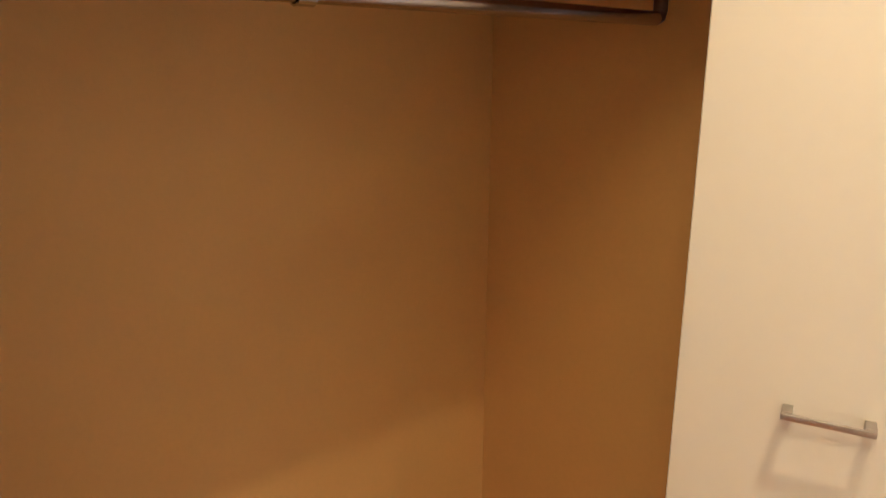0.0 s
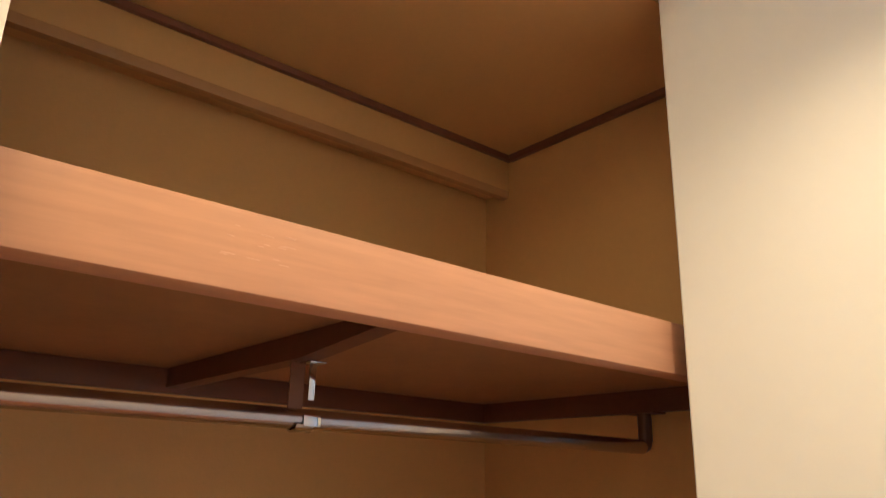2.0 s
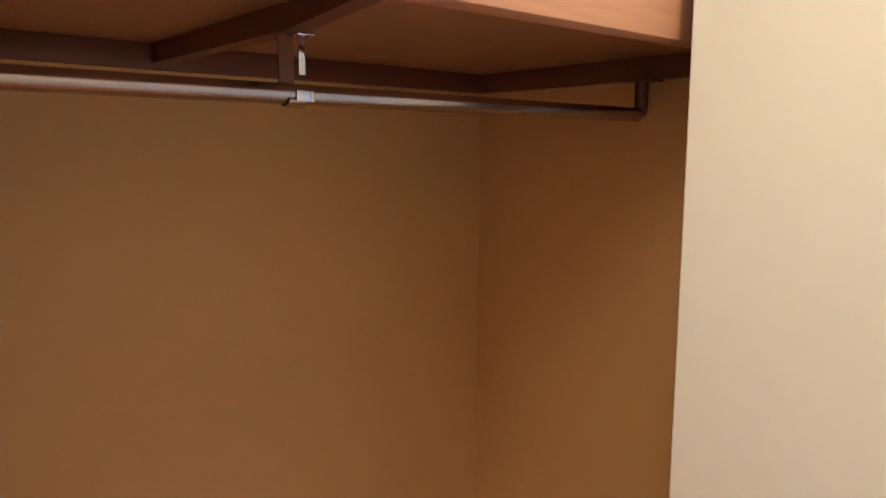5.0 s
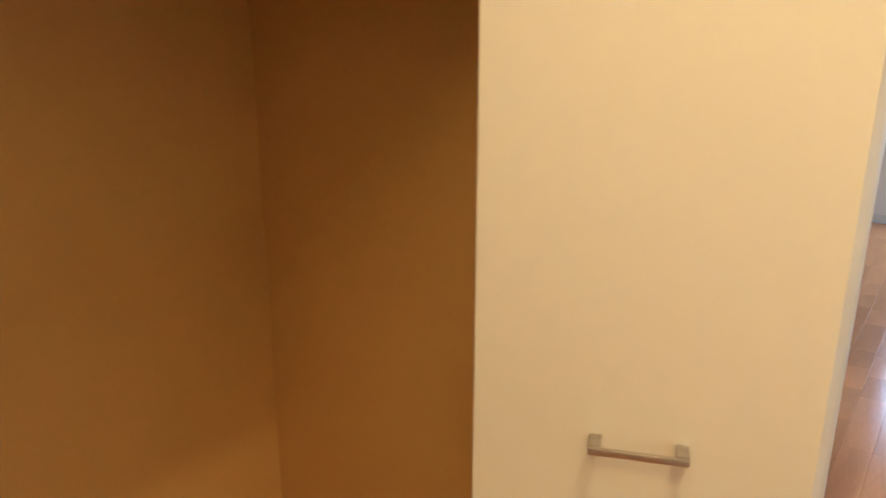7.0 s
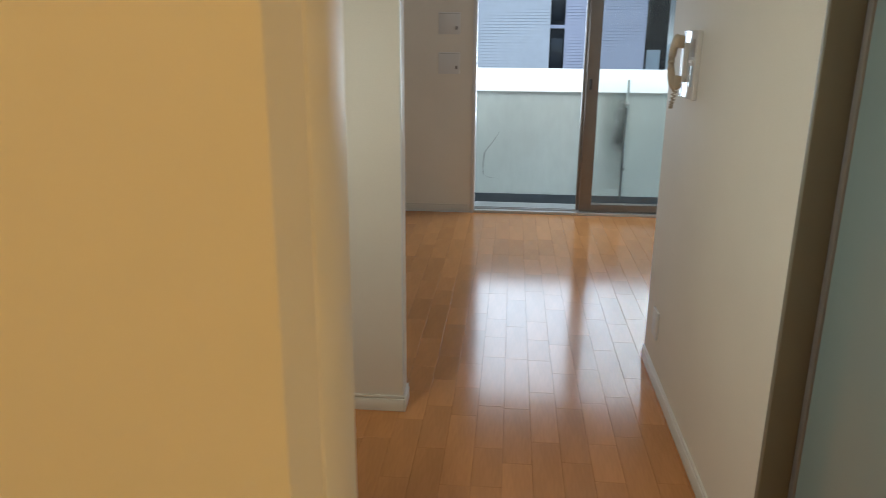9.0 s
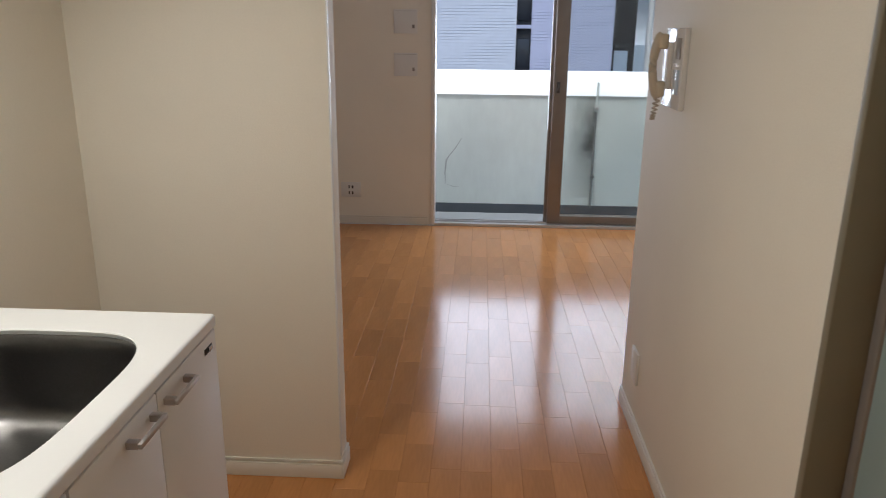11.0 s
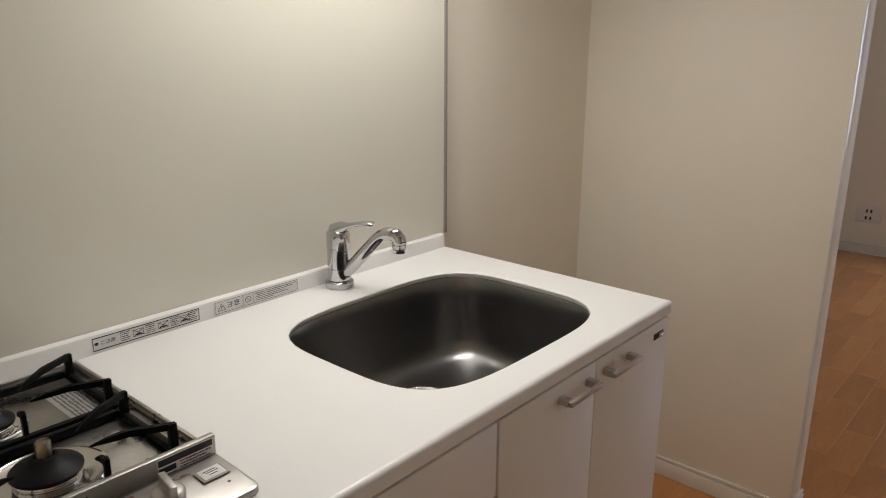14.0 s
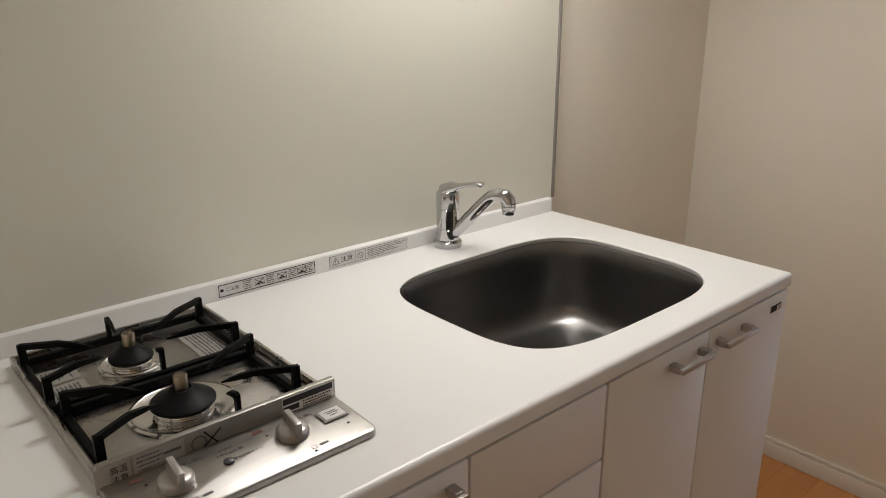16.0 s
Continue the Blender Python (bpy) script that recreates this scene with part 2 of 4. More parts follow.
FROST = material("frosted_green_glass", (0.28, 0.36, 0.355), 0.2, vary=0.02, scale=3, spec=0.9, coat=0.6, coat_rough=0.16, bump=0.05, bump_scale=500)
GLASS = clear_glass("window_glass", (0.955, 0.965, 0.96))
LAMPGLOW = glowing("warm_lamp_glow", (1.0, 0.72, 0.42), 3.0)
STRIPGLOW = glowing("neutral_lamp_glow", (1.0, 0.9, 0.76), 9.0)


# ---- building helpers ----
def base(name, label, category, at=(0, 0, 0), group="", kind=""):
    """A thing: an empty at its base that parents its parts."""
    ob = new(name)
    ob.location = at
    ob.empty_display_size = 0.05
    return tagged(ob, label, category, group, kind)


def mesh_object(name, bm, mat, smooth=True):
    me = bpy.data.meshes.new(name)
    bmesh.ops.recalc_face_normals(bm, faces=bm.faces)
    bm.to_mesh(me)
    bm.free()
    for m in (mat if isinstance(mat, (list, tuple)) else [mat]):
        me.materials.append(m)
    if smooth:
        for poly in me.polygons:
            poly.use_smooth = True
        me.set_sharp_from_angle(angle=radians(35))
    return new(name, me)


def part(name, bm, mat, parent, label="", kind=""):
    """One mesh under a thing or a part; its points are given in the world."""
    ob = mesh_object(name, bm, mat)
    ob.parent = parent
    if parent.type == "EMPTY":
        ob.matrix_parent_inverse = Matrix.Translation(-parent.location)
    return tagged(ob, label, kind=kind)


def structure(name, bm, mat, label="", category=""):
    return tagged(mesh_object(name, bm, mat), label, category, kind="structure")


def thing(name, bm, mat, label, category, group=""):
    return tagged(mesh_object(name, bm, mat), label, category, group)


def box(x0, x1, y0, y1, z0, z1, bevel=0.0, seg=2, bm=None, turn=None):
    bm = bm or bmesh.new()
    made = bmesh.ops.create_cube(bm, size=1.0)["verts"]
    for v in made:
        v.co = Vector(((x0 + x1) / 2 + v.co.x * (x1 - x0), (y0 + y1) / 2 + v.co.y * (y1 - y0), (z0 + z1) / 2 + v.co.z * (z1 - z0)))
    if bevel:
        edges = list({e for v in made for e in v.link_edges})
        out = bmesh.ops.bevel(bm, geom=edges, offset=bevel, segments=seg, profile=0.5, affect="EDGES")
        made = list({v for f in out["faces"] for v in f.verts} | {v for v in made if v.is_valid})
    if turn is not None:
        bmesh.ops.transform(bm, matrix=turn, verts=made)
    return bm


def boxes(*rows, bevel=0.0):
    bm = bmesh.new()
    for r in rows:
        box(*r, bevel=bevel, bm=bm)
    return bm


def lathe(rows, at, seg=40, bm=None, turn=None, caps=True):
    """A turned shape: rows of (radius, height), bottom to top, about the z axis at a place."""
    bm = bm or bmesh.new()
    rings = []
    for r, h in rows:
        ring = []
        for i in range(seg):
            a = 2 * math.pi * i / seg
            v = Vector((r * math.cos(a), r * math.sin(a), h))
            ring.append(bm.verts.new((turn @ v if turn else v) + Vector(at)))
        rings.append(ring)
    for a, b in zip(rings, rings[1:]):
        for i in range(seg):
            bm.faces.new((a[i], a[(i + 1) % seg], b[(i + 1) % seg], b[i]))
    for ring in (rings[0], rings[-1]) if caps else ():
        if (ring[0].co - ring[seg // 2].co).length > 1e-5:
            bm.faces.new(ring)
    return bm


def sweep(points, size, seg=12, bm=None, flat=None):
    """A bar along points; size: a radius or one for each point. flat: (width, height) for a flat bar whose width lies level."""
    bm = bm or bmesh.new()
    pts = [Vector(p) for p in points]
    rings = []
    for i, p in enumerate(pts):
        d = (pts[min(i + 1, len(pts) - 1)] - pts[max(i - 1, 0)]).normalized()
        side = d.cross(Vector((0, 0, 1)))
        if side.length < 0.05:
            ref = (pts[-1] - pts[0])
            ref.z = 0
            side = ref.cross(Vector((0, 0, 1))) if ref.length > 1e-4 else Vector((1, 0, 0))
        side.normalize()
        up = side.cross(d).normalized()
        ring = []
        if flat:
            w, h = flat
            for a, b in ((-1, -1), (1, -1), (1, 1), (-1, 1)):
                ring.append(bm.verts.new(p + side * (a * w / 2) + up * (b * h / 2)))
        else:
            r = size[i] if isinstance(size, (list, tuple)) else size
            for k in range(seg):
                a = 2 * math.pi * k / seg
                ring.append(bm.verts.new(p + side * (r * math.cos(a)) + up * (r * math.sin(a))))
        rings.append(ring)
    n = len(rings[0])
    for a, b in zip(rings, rings[1:]):
        for k in range(n):
            bm.faces.new((a[k], a[(k + 1) % n], b[(k + 1) % n], b[k]))
    bm.faces.new(rings[0])
    bm.faces.new(rings[-1])
    return bm


def prism(outline, lo, hi, axis="z", bm=None):
    """An outline of (a, b) pulled along an axis from lo to hi."""
    bm = bm or bmesh.new()

    def at(a, b, c):
        return {"z": (a, b, c), "y": (a, c, b), "x": (c, a, b)}[axis]
    r0 = [bm.verts.new(at(a, b, lo)) for a, b in outline]
    r1 = [bm.verts.new(at(a, b, hi)) for a, b in outline]
    n = len(outline)
    for i in range(n):
        bm.faces.new((r0[i], r0[(i + 1) % n], r1[(i + 1) % n], r1[i]))
    bm.faces.new(r0)
    bm.faces.new(r1)
    return bm


def writing(words, size, m, mat, parent, bars=False):
    """Printed words as thin flat letters; m places them, reading along its x axis, with z out of the surface."""
    cu = bpy.data.curves.new("writing", "FONT")
    cu.body, cu.size, cu.align_x, cu.align_y, cu.extrude = words, size, "CENTER", "CENTER", 0.0001
    tmp = bpy.data.objects.new("writing", cu)
    scene.collection.objects.link(tmp)
    bpy.context.view_layer.update()
    me = bpy.data.meshes.new_from_object(tmp.evaluated_get(bpy.context.evaluated_depsgraph_get()))
    bpy.data.objects.remove(tmp)
    me.transform(m)
    me.materials.clear()
    me.materials.append(mat)
    ob = new("writing", me)
    ob.parent = parent
    if parent.type == "EMPTY":
        ob.matrix_parent_inverse = Matrix.Translation(-parent.location)
    return ob


def print_bars(name, m, rects, mat, parent):
    """Illegible print: thin bars (x0, x1, y0, y1) in a surface's own plane."""
    bm = bmesh.new()
    for x0, x1, y0, y1 in rects:
        box(x0, x1, y0, y1, 0.0, 0.0002, bm=bm)
    bmesh.ops.transform(bm, matrix=m, verts=bm.verts)
    return part(name, bm, mat, parent, kind="stuff" if name == "print" else "")


def glyphs(x0, x1, y0, y1, seed):
    """A line of illegible small print: dots of uneven width on one line."""
    rnd = random.Random(seed)
    h, x, out = y1 - y0, x0, []
    while x < x1 - 0.3 * h:
        w = min(h * rnd.uniform(0.5, 1.3), x1 - x)
        out.append((x, x + w, y0 + rnd.uniform(0, 0.3) * h, y1 - rnd.uniform(0, 0.3) * h))
        x += w + h * rnd.uniform(0.15, 0.45)
    return out


def small_print(rows):
    return [g for k, row in enumerate(rows) for g in glyphs(*row, k * 13 + int(abs(row[0]) * 1e5))]


# ---- the shell of the flat ----
H = 2.40            # room height
CY0, CY1 = -1.505, -1.405   # wall between closet and kitchen
WY = 3.975          # window wall
RX = 1.706          # corridor wall
PY0, PY1 = 0.716, 0.816     # partition at the fridge niche
PX = 0.700
KIT_END = 0.0
CBX = -0.043        # back wall of the closet

floor = structure("floor", boxes((-1.0, 3.4, -4.0, WY, -0.06, -0.012)), GAP, "orange maple plank floor with a glossy finish", "floor")
structure("ceiling", boxes((-1.1, 3.5, -4.1, WY + 0.12, H, H + 0.1)), CEIL, "plain white papered ceiling", "ceiling")
structure("closet_ceiling", prism([(CBX, -2.9), (0.735, -2.9), (0.735, -1.915), (0.665, -1.80), (0.64, -1.78), (0.64, CY0), (CBX, CY0)], 2.18, 2.21), PLY, "tan board ceiling inside the closet", "ceiling")

structure("wall_kitchen_back", boxes((-0.14, -0.006, CY1, 0.004, 0, H), (-0.14, -0.032, 0.004, PY0, 0, H)), WALL, "plain off-white papered wall behind the kitchen", "wall")
structure("wall_partition", boxes((-0.14, PX, PY0, PY1, 0, H), bevel=0.003), WALL, "off-white papered partition beside the fridge niche", "wall")
structure("wall_living_rear", boxes((-1.1, -0.14, PY0, PY1, 0, H)), WALL, "plain white wall", "wall")
structure("wall_closet_kitchen", boxes((CBX, 0.64, CY0 + 0.012, CY1, 0, H)), WALL, "plain white wall between closet and kitchen", "wall")
structure("wall_closet_lintel", boxes((0.60, 0.64, -2.645, CY0, 2.211, H)), WALL, "plain white wall above the closet opening", "wall")
structure("wall_closet_front", boxes((0.62, 0.70, -4.0, -2.645, 0, H)), WALL, "plain white wall beside the closet opening", "wall")
structure("wall_hall_end", boxes((0.70, 3.4, -4.1, -4.0, 0, H)), WALL, "plain white wall at the hall's end", "wall")
structure("closet_wall_back", boxes((-0.18, CBX, -2.9, CY1, 0, 2.3)), PLY, "tan board wall at the back of the closet", "wall")
structure("closet_wall_side", boxes((CBX, 0.64, CY0, CY0 + 0.012, 0, 2.18)), PLY, "tan board side wall of the closet", "wall")
structure("closet_wall_near", boxes((CBX, 0.62, -2.95, -2.9, 0, 2.3)), PLY, "tan board side wall of the closet", "wall")

DO0, DO1 = -1.05, -0.178    # opening of the frosted door
structure("wall_corridor", boxes((RX, RX + 0.09, DO1, 1.315, 0, H), bevel=0.003), WALL, "off-white papered corridor wall", "wall")
structure("wall_corridor_hall", boxes((RX, RX + 0.09, -4.0, DO0, 0, H), (RX, RX + 0.09, DO0, DO1, 2.05, H)), WALL, "off-white papered hall wall", "wall")
structure("wall_living_inner", boxes((RX + 0.09, 3.4, 1.215, 1.315, 0, H)), WALL, "plain white living room wall", "wall")
structure("wall_living_right", boxes((3.3, 3.4, 1.315, WY + 0.12, 0, H)), WALL, "plain white living room wall", "wall")
structure("wall_living_left", boxes((-1.1, -1.0, PY1, WY + 0.12, 0, H)), WALL, "plain white living room wall", "wall")
WX0, WX1, WZ1 = 0.80, 2.52, 2.02
structure("wall_window", boxes((-1.0, WX0 - 0.03, WY, WY + 0.12, 0, H), (WX1 + 0.03, 3.3, WY, WY + 0.12, 0, H),
                               (WX0 - 0.03, WX1 + 0.03, WY, WY + 0.12, WZ1 + 0.03, H)), WALL, "white papered wall round the balcony window", "wall")
structure("wall_washroom", boxes((2.7, 2.8, -4.0, 1.215, 0, H)), WALL, "plain white washroom wall", "wall")


def baseboard(x0, x1, y0, y1, side):
    """A vinyl baseboard with a groove below its top; side: the way it faces."""
    bm = bmesh.new()
    box(x0, x1, y0, y1, 0, 0.050, bevel=0.0015, bm=bm)
    thin = 0.006
    xa, xb, ya, yb = x0, x1, y0, y1
    if side == "-y":
        ya = y0 + thin
    elif side == "+x":
        xb = x1 - thin
    else:
        xa = x0 + thin
    box(xa, xb, ya, yb, 0.050, 0.055, bm=bm)
    box(xa - (0.004 if side == "-x" else 0), xb + (0.004 if side == "+x" else 0), ya - (0.004 if side == "-y" else 0), yb, 0.055, 0.064, bevel=0.001, bm=bm)
    return structure("baseboard", bm, BASEB, "cream vinyl baseboard with a grooved top", "baseboard")


baseboard(-0.023, PX, PY0 - 0.009, PY0, "-y")
baseboard(PX, PX + 0.009, PY0 - 0.009, PY1 + 0.009, "+x")
baseboard(RX - 0.009, RX, DO1 + 0.03, 1.315, "-x")
baseboard(-1.0, WX0 - 0.05, WY - 0.009, WY, "-y")
baseboard(-0.032, -0.023, 0.005, PY0 - 0.009, "+x")
baseboard(RX - 0.009, RX, -3.99, DO0 - 0.03, "-x")

# corner beads on the partition's free edge
structure("trim", boxes((PX - 0.002, PX + 0.003, PY0 - 0.003, PY0 + 0.012, 0.08, H), bevel=0.001), PLASTIC, "thin white corner bead on the partition", "trim")

# ---- window ----
window = base("window_1", "two-panel bronze aluminium sliding balcony window, half open", "window", (WX0, WY, 0), kind="structure")
part("window_frame", boxes((WX0 - 0.03, WX0, WY - 0.012, WY + 0.12, 0.0, WZ1 + 0.03), (WX1, WX1 + 0.03, WY - 0.012, WY + 0.12, 0.0, WZ1 + 0.03),
                           (WX0, WX1, WY - 0.012, WY + 0.12, WZ1, WZ1 + 0.03), bevel=0.002), PLASTIC, window, "white window surround")
part("window_sill", boxes((WX0, WX1, WY - 0.014, WY + 0.10, -0.01, 0.022), (WX0, WX1, WY + 0.03, WY + 0.038, 0.022, 0.034), (WX0, WX1, WY + 0.07, WY + 0.078, 0.022, 0.034), bevel=0.002), ALUL, window, "light aluminium sill track")


def sash(x0, x1, y, wl, wr):
    s = part("sash", boxes((x0, x0 + wl, y, y + 0.032, 0.026, WZ1 - 0.002), (x1 - wr, x1, y, y + 0.032, 0.026, WZ1 - 0.002),
                           (x0 + wl, x1 - wr, y, y + 0.032, 0.026, 0.085), (x0 + wl, x1 - wr, y, y + 0.032, WZ1 - 0.06, WZ1 - 0.002), bevel=0.002), ALU, window, "bronze aluminium sash")
    pane = part("pane", boxes((x0 + wl, x1 - wr, y + 0.013, y + 0.018, 0.085, WZ1 - 0.06)), GLASS, s)
    pane.visible_shadow = False
    return s


sash(1.612, WX1 - 0.003, WY + 0.058, 0.095, 0.03)
sash(1.635, WX1 - 0.001, WY + 0.020, 0.095, 0.03)
part("latch", boxes((1.655, 1.68, WY + 0.004, WY + 0.02, 0.98, 1.06), (1.663, 1.672, WY - 0.008, WY + 0.006, 1.0, 1.045), bevel=0.003), SCREEN, window, "small dark crescent latch")

# ---- balcony and what lies beyond ----
BY = 4.93
structure("ground", boxes((-60, 60, WY + 0.2, 90, -9.2, -9.0)), STREET, "grey street far below the balcony", "ground")
structure("balcony_floor", boxes((-1.5, 4.5, WY + 0.12, BY, -0.32, -0.125)), BALFLOOR, "pale grey balcony floor", "floor")
structure("balcony_gutter", boxes((-1.5, 4.5, BY - 0.012, BY, -0.125, -0.045)), WATERPROOF, "dark grey waterproofed upstand under the parapet", "trim")
structure("wall_balcony", prism([(BY, -0.32), (BY + 0.68, -0.32), (BY + 0.68, 0.885), (BY, 0.885)], -1.5, 4.5, "x"), CONC, "pale painted concrete balcony parapet with dark marks", "wall")
structure("balcony_coping", prism([(BY - 0.012, 0.885), (BY + 0.70, 0.885), (BY + 0.70, 1.055), (BY - 0.012, 0.889)], -1.5, 4.5, "x"), COPING, "white sloping coping on the parapet", "trim")

drain = base("balcony_drain_pipe", "slim grey drain pipe on the balcony parapet", "pipe", (2.09, BY - 0.03, -0.1))
part("pipe", sweep([(2.09, BY - 0.025, 0.76), (2.09, BY - 0.025, 1.00)], 0.011), CONC, drain)
# the pipe's lower stretch is coloured dark grey for the shadow on it
part("lower_pipe", sweep([(2.086, BY - 0.016, -0.06), (2.086, BY - 0.016, 0.7595)], 0.010), DARKGREY, drain, "dark grey lower pipe, its shadow put into the colour")
part("clip", boxes((2.072, 2.108, BY - 0.042, BY - 0.001, 0.78, 0.80), bevel=0.002), ALUL, drain)
part("clip", boxes((2.072, 2.108, BY - 0.032, BY - 0.001, 0.20, 0.22), bevel=0.002), DARKGREY, drain)
structure("damp_mark", prism([(1.86, 0.02), (2.079, 0.02), (2.079, 0.883), (1.86, 0.883)], BY - 0.0016, BY - 0.0004, "y"), streaked("dark_streak", (0.75, 0.81, 0.78), (0.07, 0.075, 0.075)), "dark streak on the parapet beside the pipe", "stain")


def damp_stain(points, width):
    """A crack or run-down stain on the parapet, a hand's breadth wide at most."""
    bm = bmesh.new()
    rnd = random.Random(len(points) * 7 + int(width * 1e4))
    left, right = [], []
    for i, (x, z) in enumerate(points):
        w = width * (0.4 + 0.6 * rnd.random()) * (0.35 if i in (0, len(points) - 1) else 1)
        left.append(bm.verts.new((x - w, BY - 0.0015, z)))
        right.append(bm.verts.new((x + w, BY - 0.0015, z + w * 0.4)))
    for i in range(len(points) - 1):
        bm.faces.new((left[i], left[i + 1], right[i + 1], right[i]))
    return structure("damp_mark", bm, STAINB, "thin dark damp mark on the parapet", "stain")


damp_stain([(0.97, 0.52), (0.94, 0.47), (0.915, 0.43), (0.875, 0.38), (0.84, 0.33), (0.83, 0.22), (0.835, 0.12)], 0.007)
damp_stain([(0.84, 0.12), (0.90, 0.10), (0.97, 0.095)], 0.006)


def siding(name, x0, x1, y, z0, z1, mat, label, depth=6.0):
    """A neighbouring building with shallow lapped boards on its face."""
    b = base(name, label, "building", ((x0 + x1) / 2, y, -9.0))
    part("wall", boxes((x0, x1, y, y + depth, -9.0, z1)), mat, b)
    part("roof", boxes((x0 - 0.1, x1 + 0.1, y - 0.1, y + depth, z1, z1 + 0.3)), DARKGREY, b)
    bm = bmesh.new()
    n = int((z1 - z0) / 0.06)
    for i in range(n):
        z = z0 + i * 0.06
        v = [bm.verts.new(c) for c in ((x0, y - 0.002, z + 0.059), (x1, y - 0.002, z + 0.059), (x1, y - 0.005, z + 0.002), (x0, y - 0.005, z + 0.002), (x1, y - 0.002, z), (x0, y - 0.002, z))]
        bm.faces.new((v[0], v[1], v[2], v[3]))
        bm.faces.new((v[3], v[2], v[4], v[5]))
    part("siding", bm, mat, b, "horizontal lapped boards", "stuff")
    return b


house = siding("apartment_building", -6.0, 1.80, 14.0, -4.0, 9.0, SIDING, "lilac-grey building with horizontal siding opposite")
house_b = siding("apartment_building", 2.10, 3.72, 14.0, -4.0, 9.0, SIDINGB, "blue-grey building with horizontal siding opposite")
stair = base("window_bay", "narrow dark stack of windows between the sided walls", "window", (1.95, 14.0, -9.0))
part("wall", boxes((1.80, 2.10, 14.12, 20.0, -9.0, 9.3)), DARKGLASS, stair, "dark recessed wall")
for z in range(-6, 9, 1):
    w = part("pane", boxes((1.83, 2.07, 14.06, 14.10, z * 1.05 + 0.55, z * 1.05 + 1.25), bevel=0.004), DARKGLASS, stair)
    part("frame", boxes((1.80, 2.10, 14.03, 14.12, z * 1.05 + 0.40, z * 1.05 + 0.47)), SIDINGB, stair)
dark_house = base("office_building", "dark glazed building with balconies beyond", "building", (4.0, 16.0, -9.0))
part("wall", boxes((3.75, 4.55, 16.0, 22.0, -9.0, 9.5)), DARKGLASS, dark_house)
for z in range(-3, 9):
    part("window", boxes((3.82 if z % 2 else 4.1, 4.1 if z % 2 else 4.4, 15.95, 15.99, z * 1.0 + 0.3, z * 1.0 + 1.0)), SCREEN if z % 2 else PALEBLUE, dark_house)
far_house = base("tower_block", "pale distant building with light balconies", "building", (7.0, 24.0, -9.0))
part("wall", boxes((6.0, 14.0, 24.0, 30.0, -9.0, 14.0)), COPING, far_house)
for z in range(-3, 5):
    part("balcony", boxes((6.0, 14.0, 23.4, 24.0, z * 2.8, z * 2.8 + 1.0)), PALEBLUE, far_house)
pipe = thing("drain_pipe", sweep([(4.72, 15.4, -9.0), (4.72, 15.4, 9.0)], 0.06), PLASTIC, "white drain pipe on the building opposite", "pipe")

# ---- frosted sliding door in the corridor ----
sliding = base("sliding_door", "frosted glass sliding door in a grey-olive frame, closed", "door", (RX + 0.16, DO0, 0))
part("frame", boxes((RX - 0.004, RX + 0.094, DO1 - 0.022, DO1, 0, 2.05), (RX - 0.004, RX + 0.094, DO0, DO0 + 0.022, 0, 2.05), (RX - 0.004, RX + 0.094, DO0 + 0.022, DO1 - 0.022, 2.028, 2.05), bevel=0.002), JAMB, sliding, "grey-olive door frame")
part("stile", boxes((RX + 0.064, RX + 0.088, DO1 - 0.05, DO1 - 0.0225, 0.01, 2.02), (RX + 0.064, RX + 0.088, DO0 + 0.0225, DO0 + 0.05, 0.01, 2.02), bevel=0.003), ALU, sliding, "dark aluminium stiles")
part("pane", boxes((RX + 0.070, RX + 0.080, DO0 + 0.05, DO1 - 0.05, 0.01, 2.02)), FROST, sliding, "frosted greenish glass")

# ---- closet ----
shelf = base("closet_shelf", "varnished orange wood closet shelf with a deep front board", "shelf", (0.0, -2.2, 1.58))
FX1, FZ0, FZ1 = 0.625, 1.566, 1.642
part("front_board", boxes((FX1 - 0.039, FX1, -2.88, CY0 - 0.001, FZ0, FZ1), bevel=0.002), PINE, shelf, "varnished front board with light scuffs")
part("board", boxes((CBX + 0.001, FX1 - 0.0395, -2.88, CY0 - 0.001, 1.583, 1.603)), PLYDARK, shelf, "brown shelf board")
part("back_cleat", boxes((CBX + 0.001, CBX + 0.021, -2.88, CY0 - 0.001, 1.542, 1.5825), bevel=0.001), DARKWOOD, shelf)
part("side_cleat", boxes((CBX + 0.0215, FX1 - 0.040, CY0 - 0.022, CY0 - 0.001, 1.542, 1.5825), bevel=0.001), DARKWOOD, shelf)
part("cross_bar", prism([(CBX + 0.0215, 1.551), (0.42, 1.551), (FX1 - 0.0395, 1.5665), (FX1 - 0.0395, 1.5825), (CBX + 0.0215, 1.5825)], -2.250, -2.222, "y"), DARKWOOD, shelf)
scuff = bmesh.new()
rnd = random.Random(4)
for i in range(16):
    y, z = -2.42 + rnd.uniform(-0.04, 0.04), 1.613 + rnd.uniform(-0.019, 0.019)
    box(FX1 + 0.0001, FX1 + 0.0003, y, y + rnd.uniform(0.004, 0.014), z, z + 0.0005, bm=scuff)
part("scuff_marks", scuff, SCUFF, shelf, "fine scuff marks", "stuff")

RXX, RZZ, HKY, RYE = 0.408, 1.480, -2.234, -1.531
rod = base("clothes_rail", "chrome closet clothes rail hung under the shelf", "clothes rail", (RXX, -2.2, RZZ))
part("rail", sweep([(RXX, -2.88, RZZ), (RXX, RYE - 0.012, RZZ)], 0.0125, seg=24), RAILM, rod, "polished steel tube")
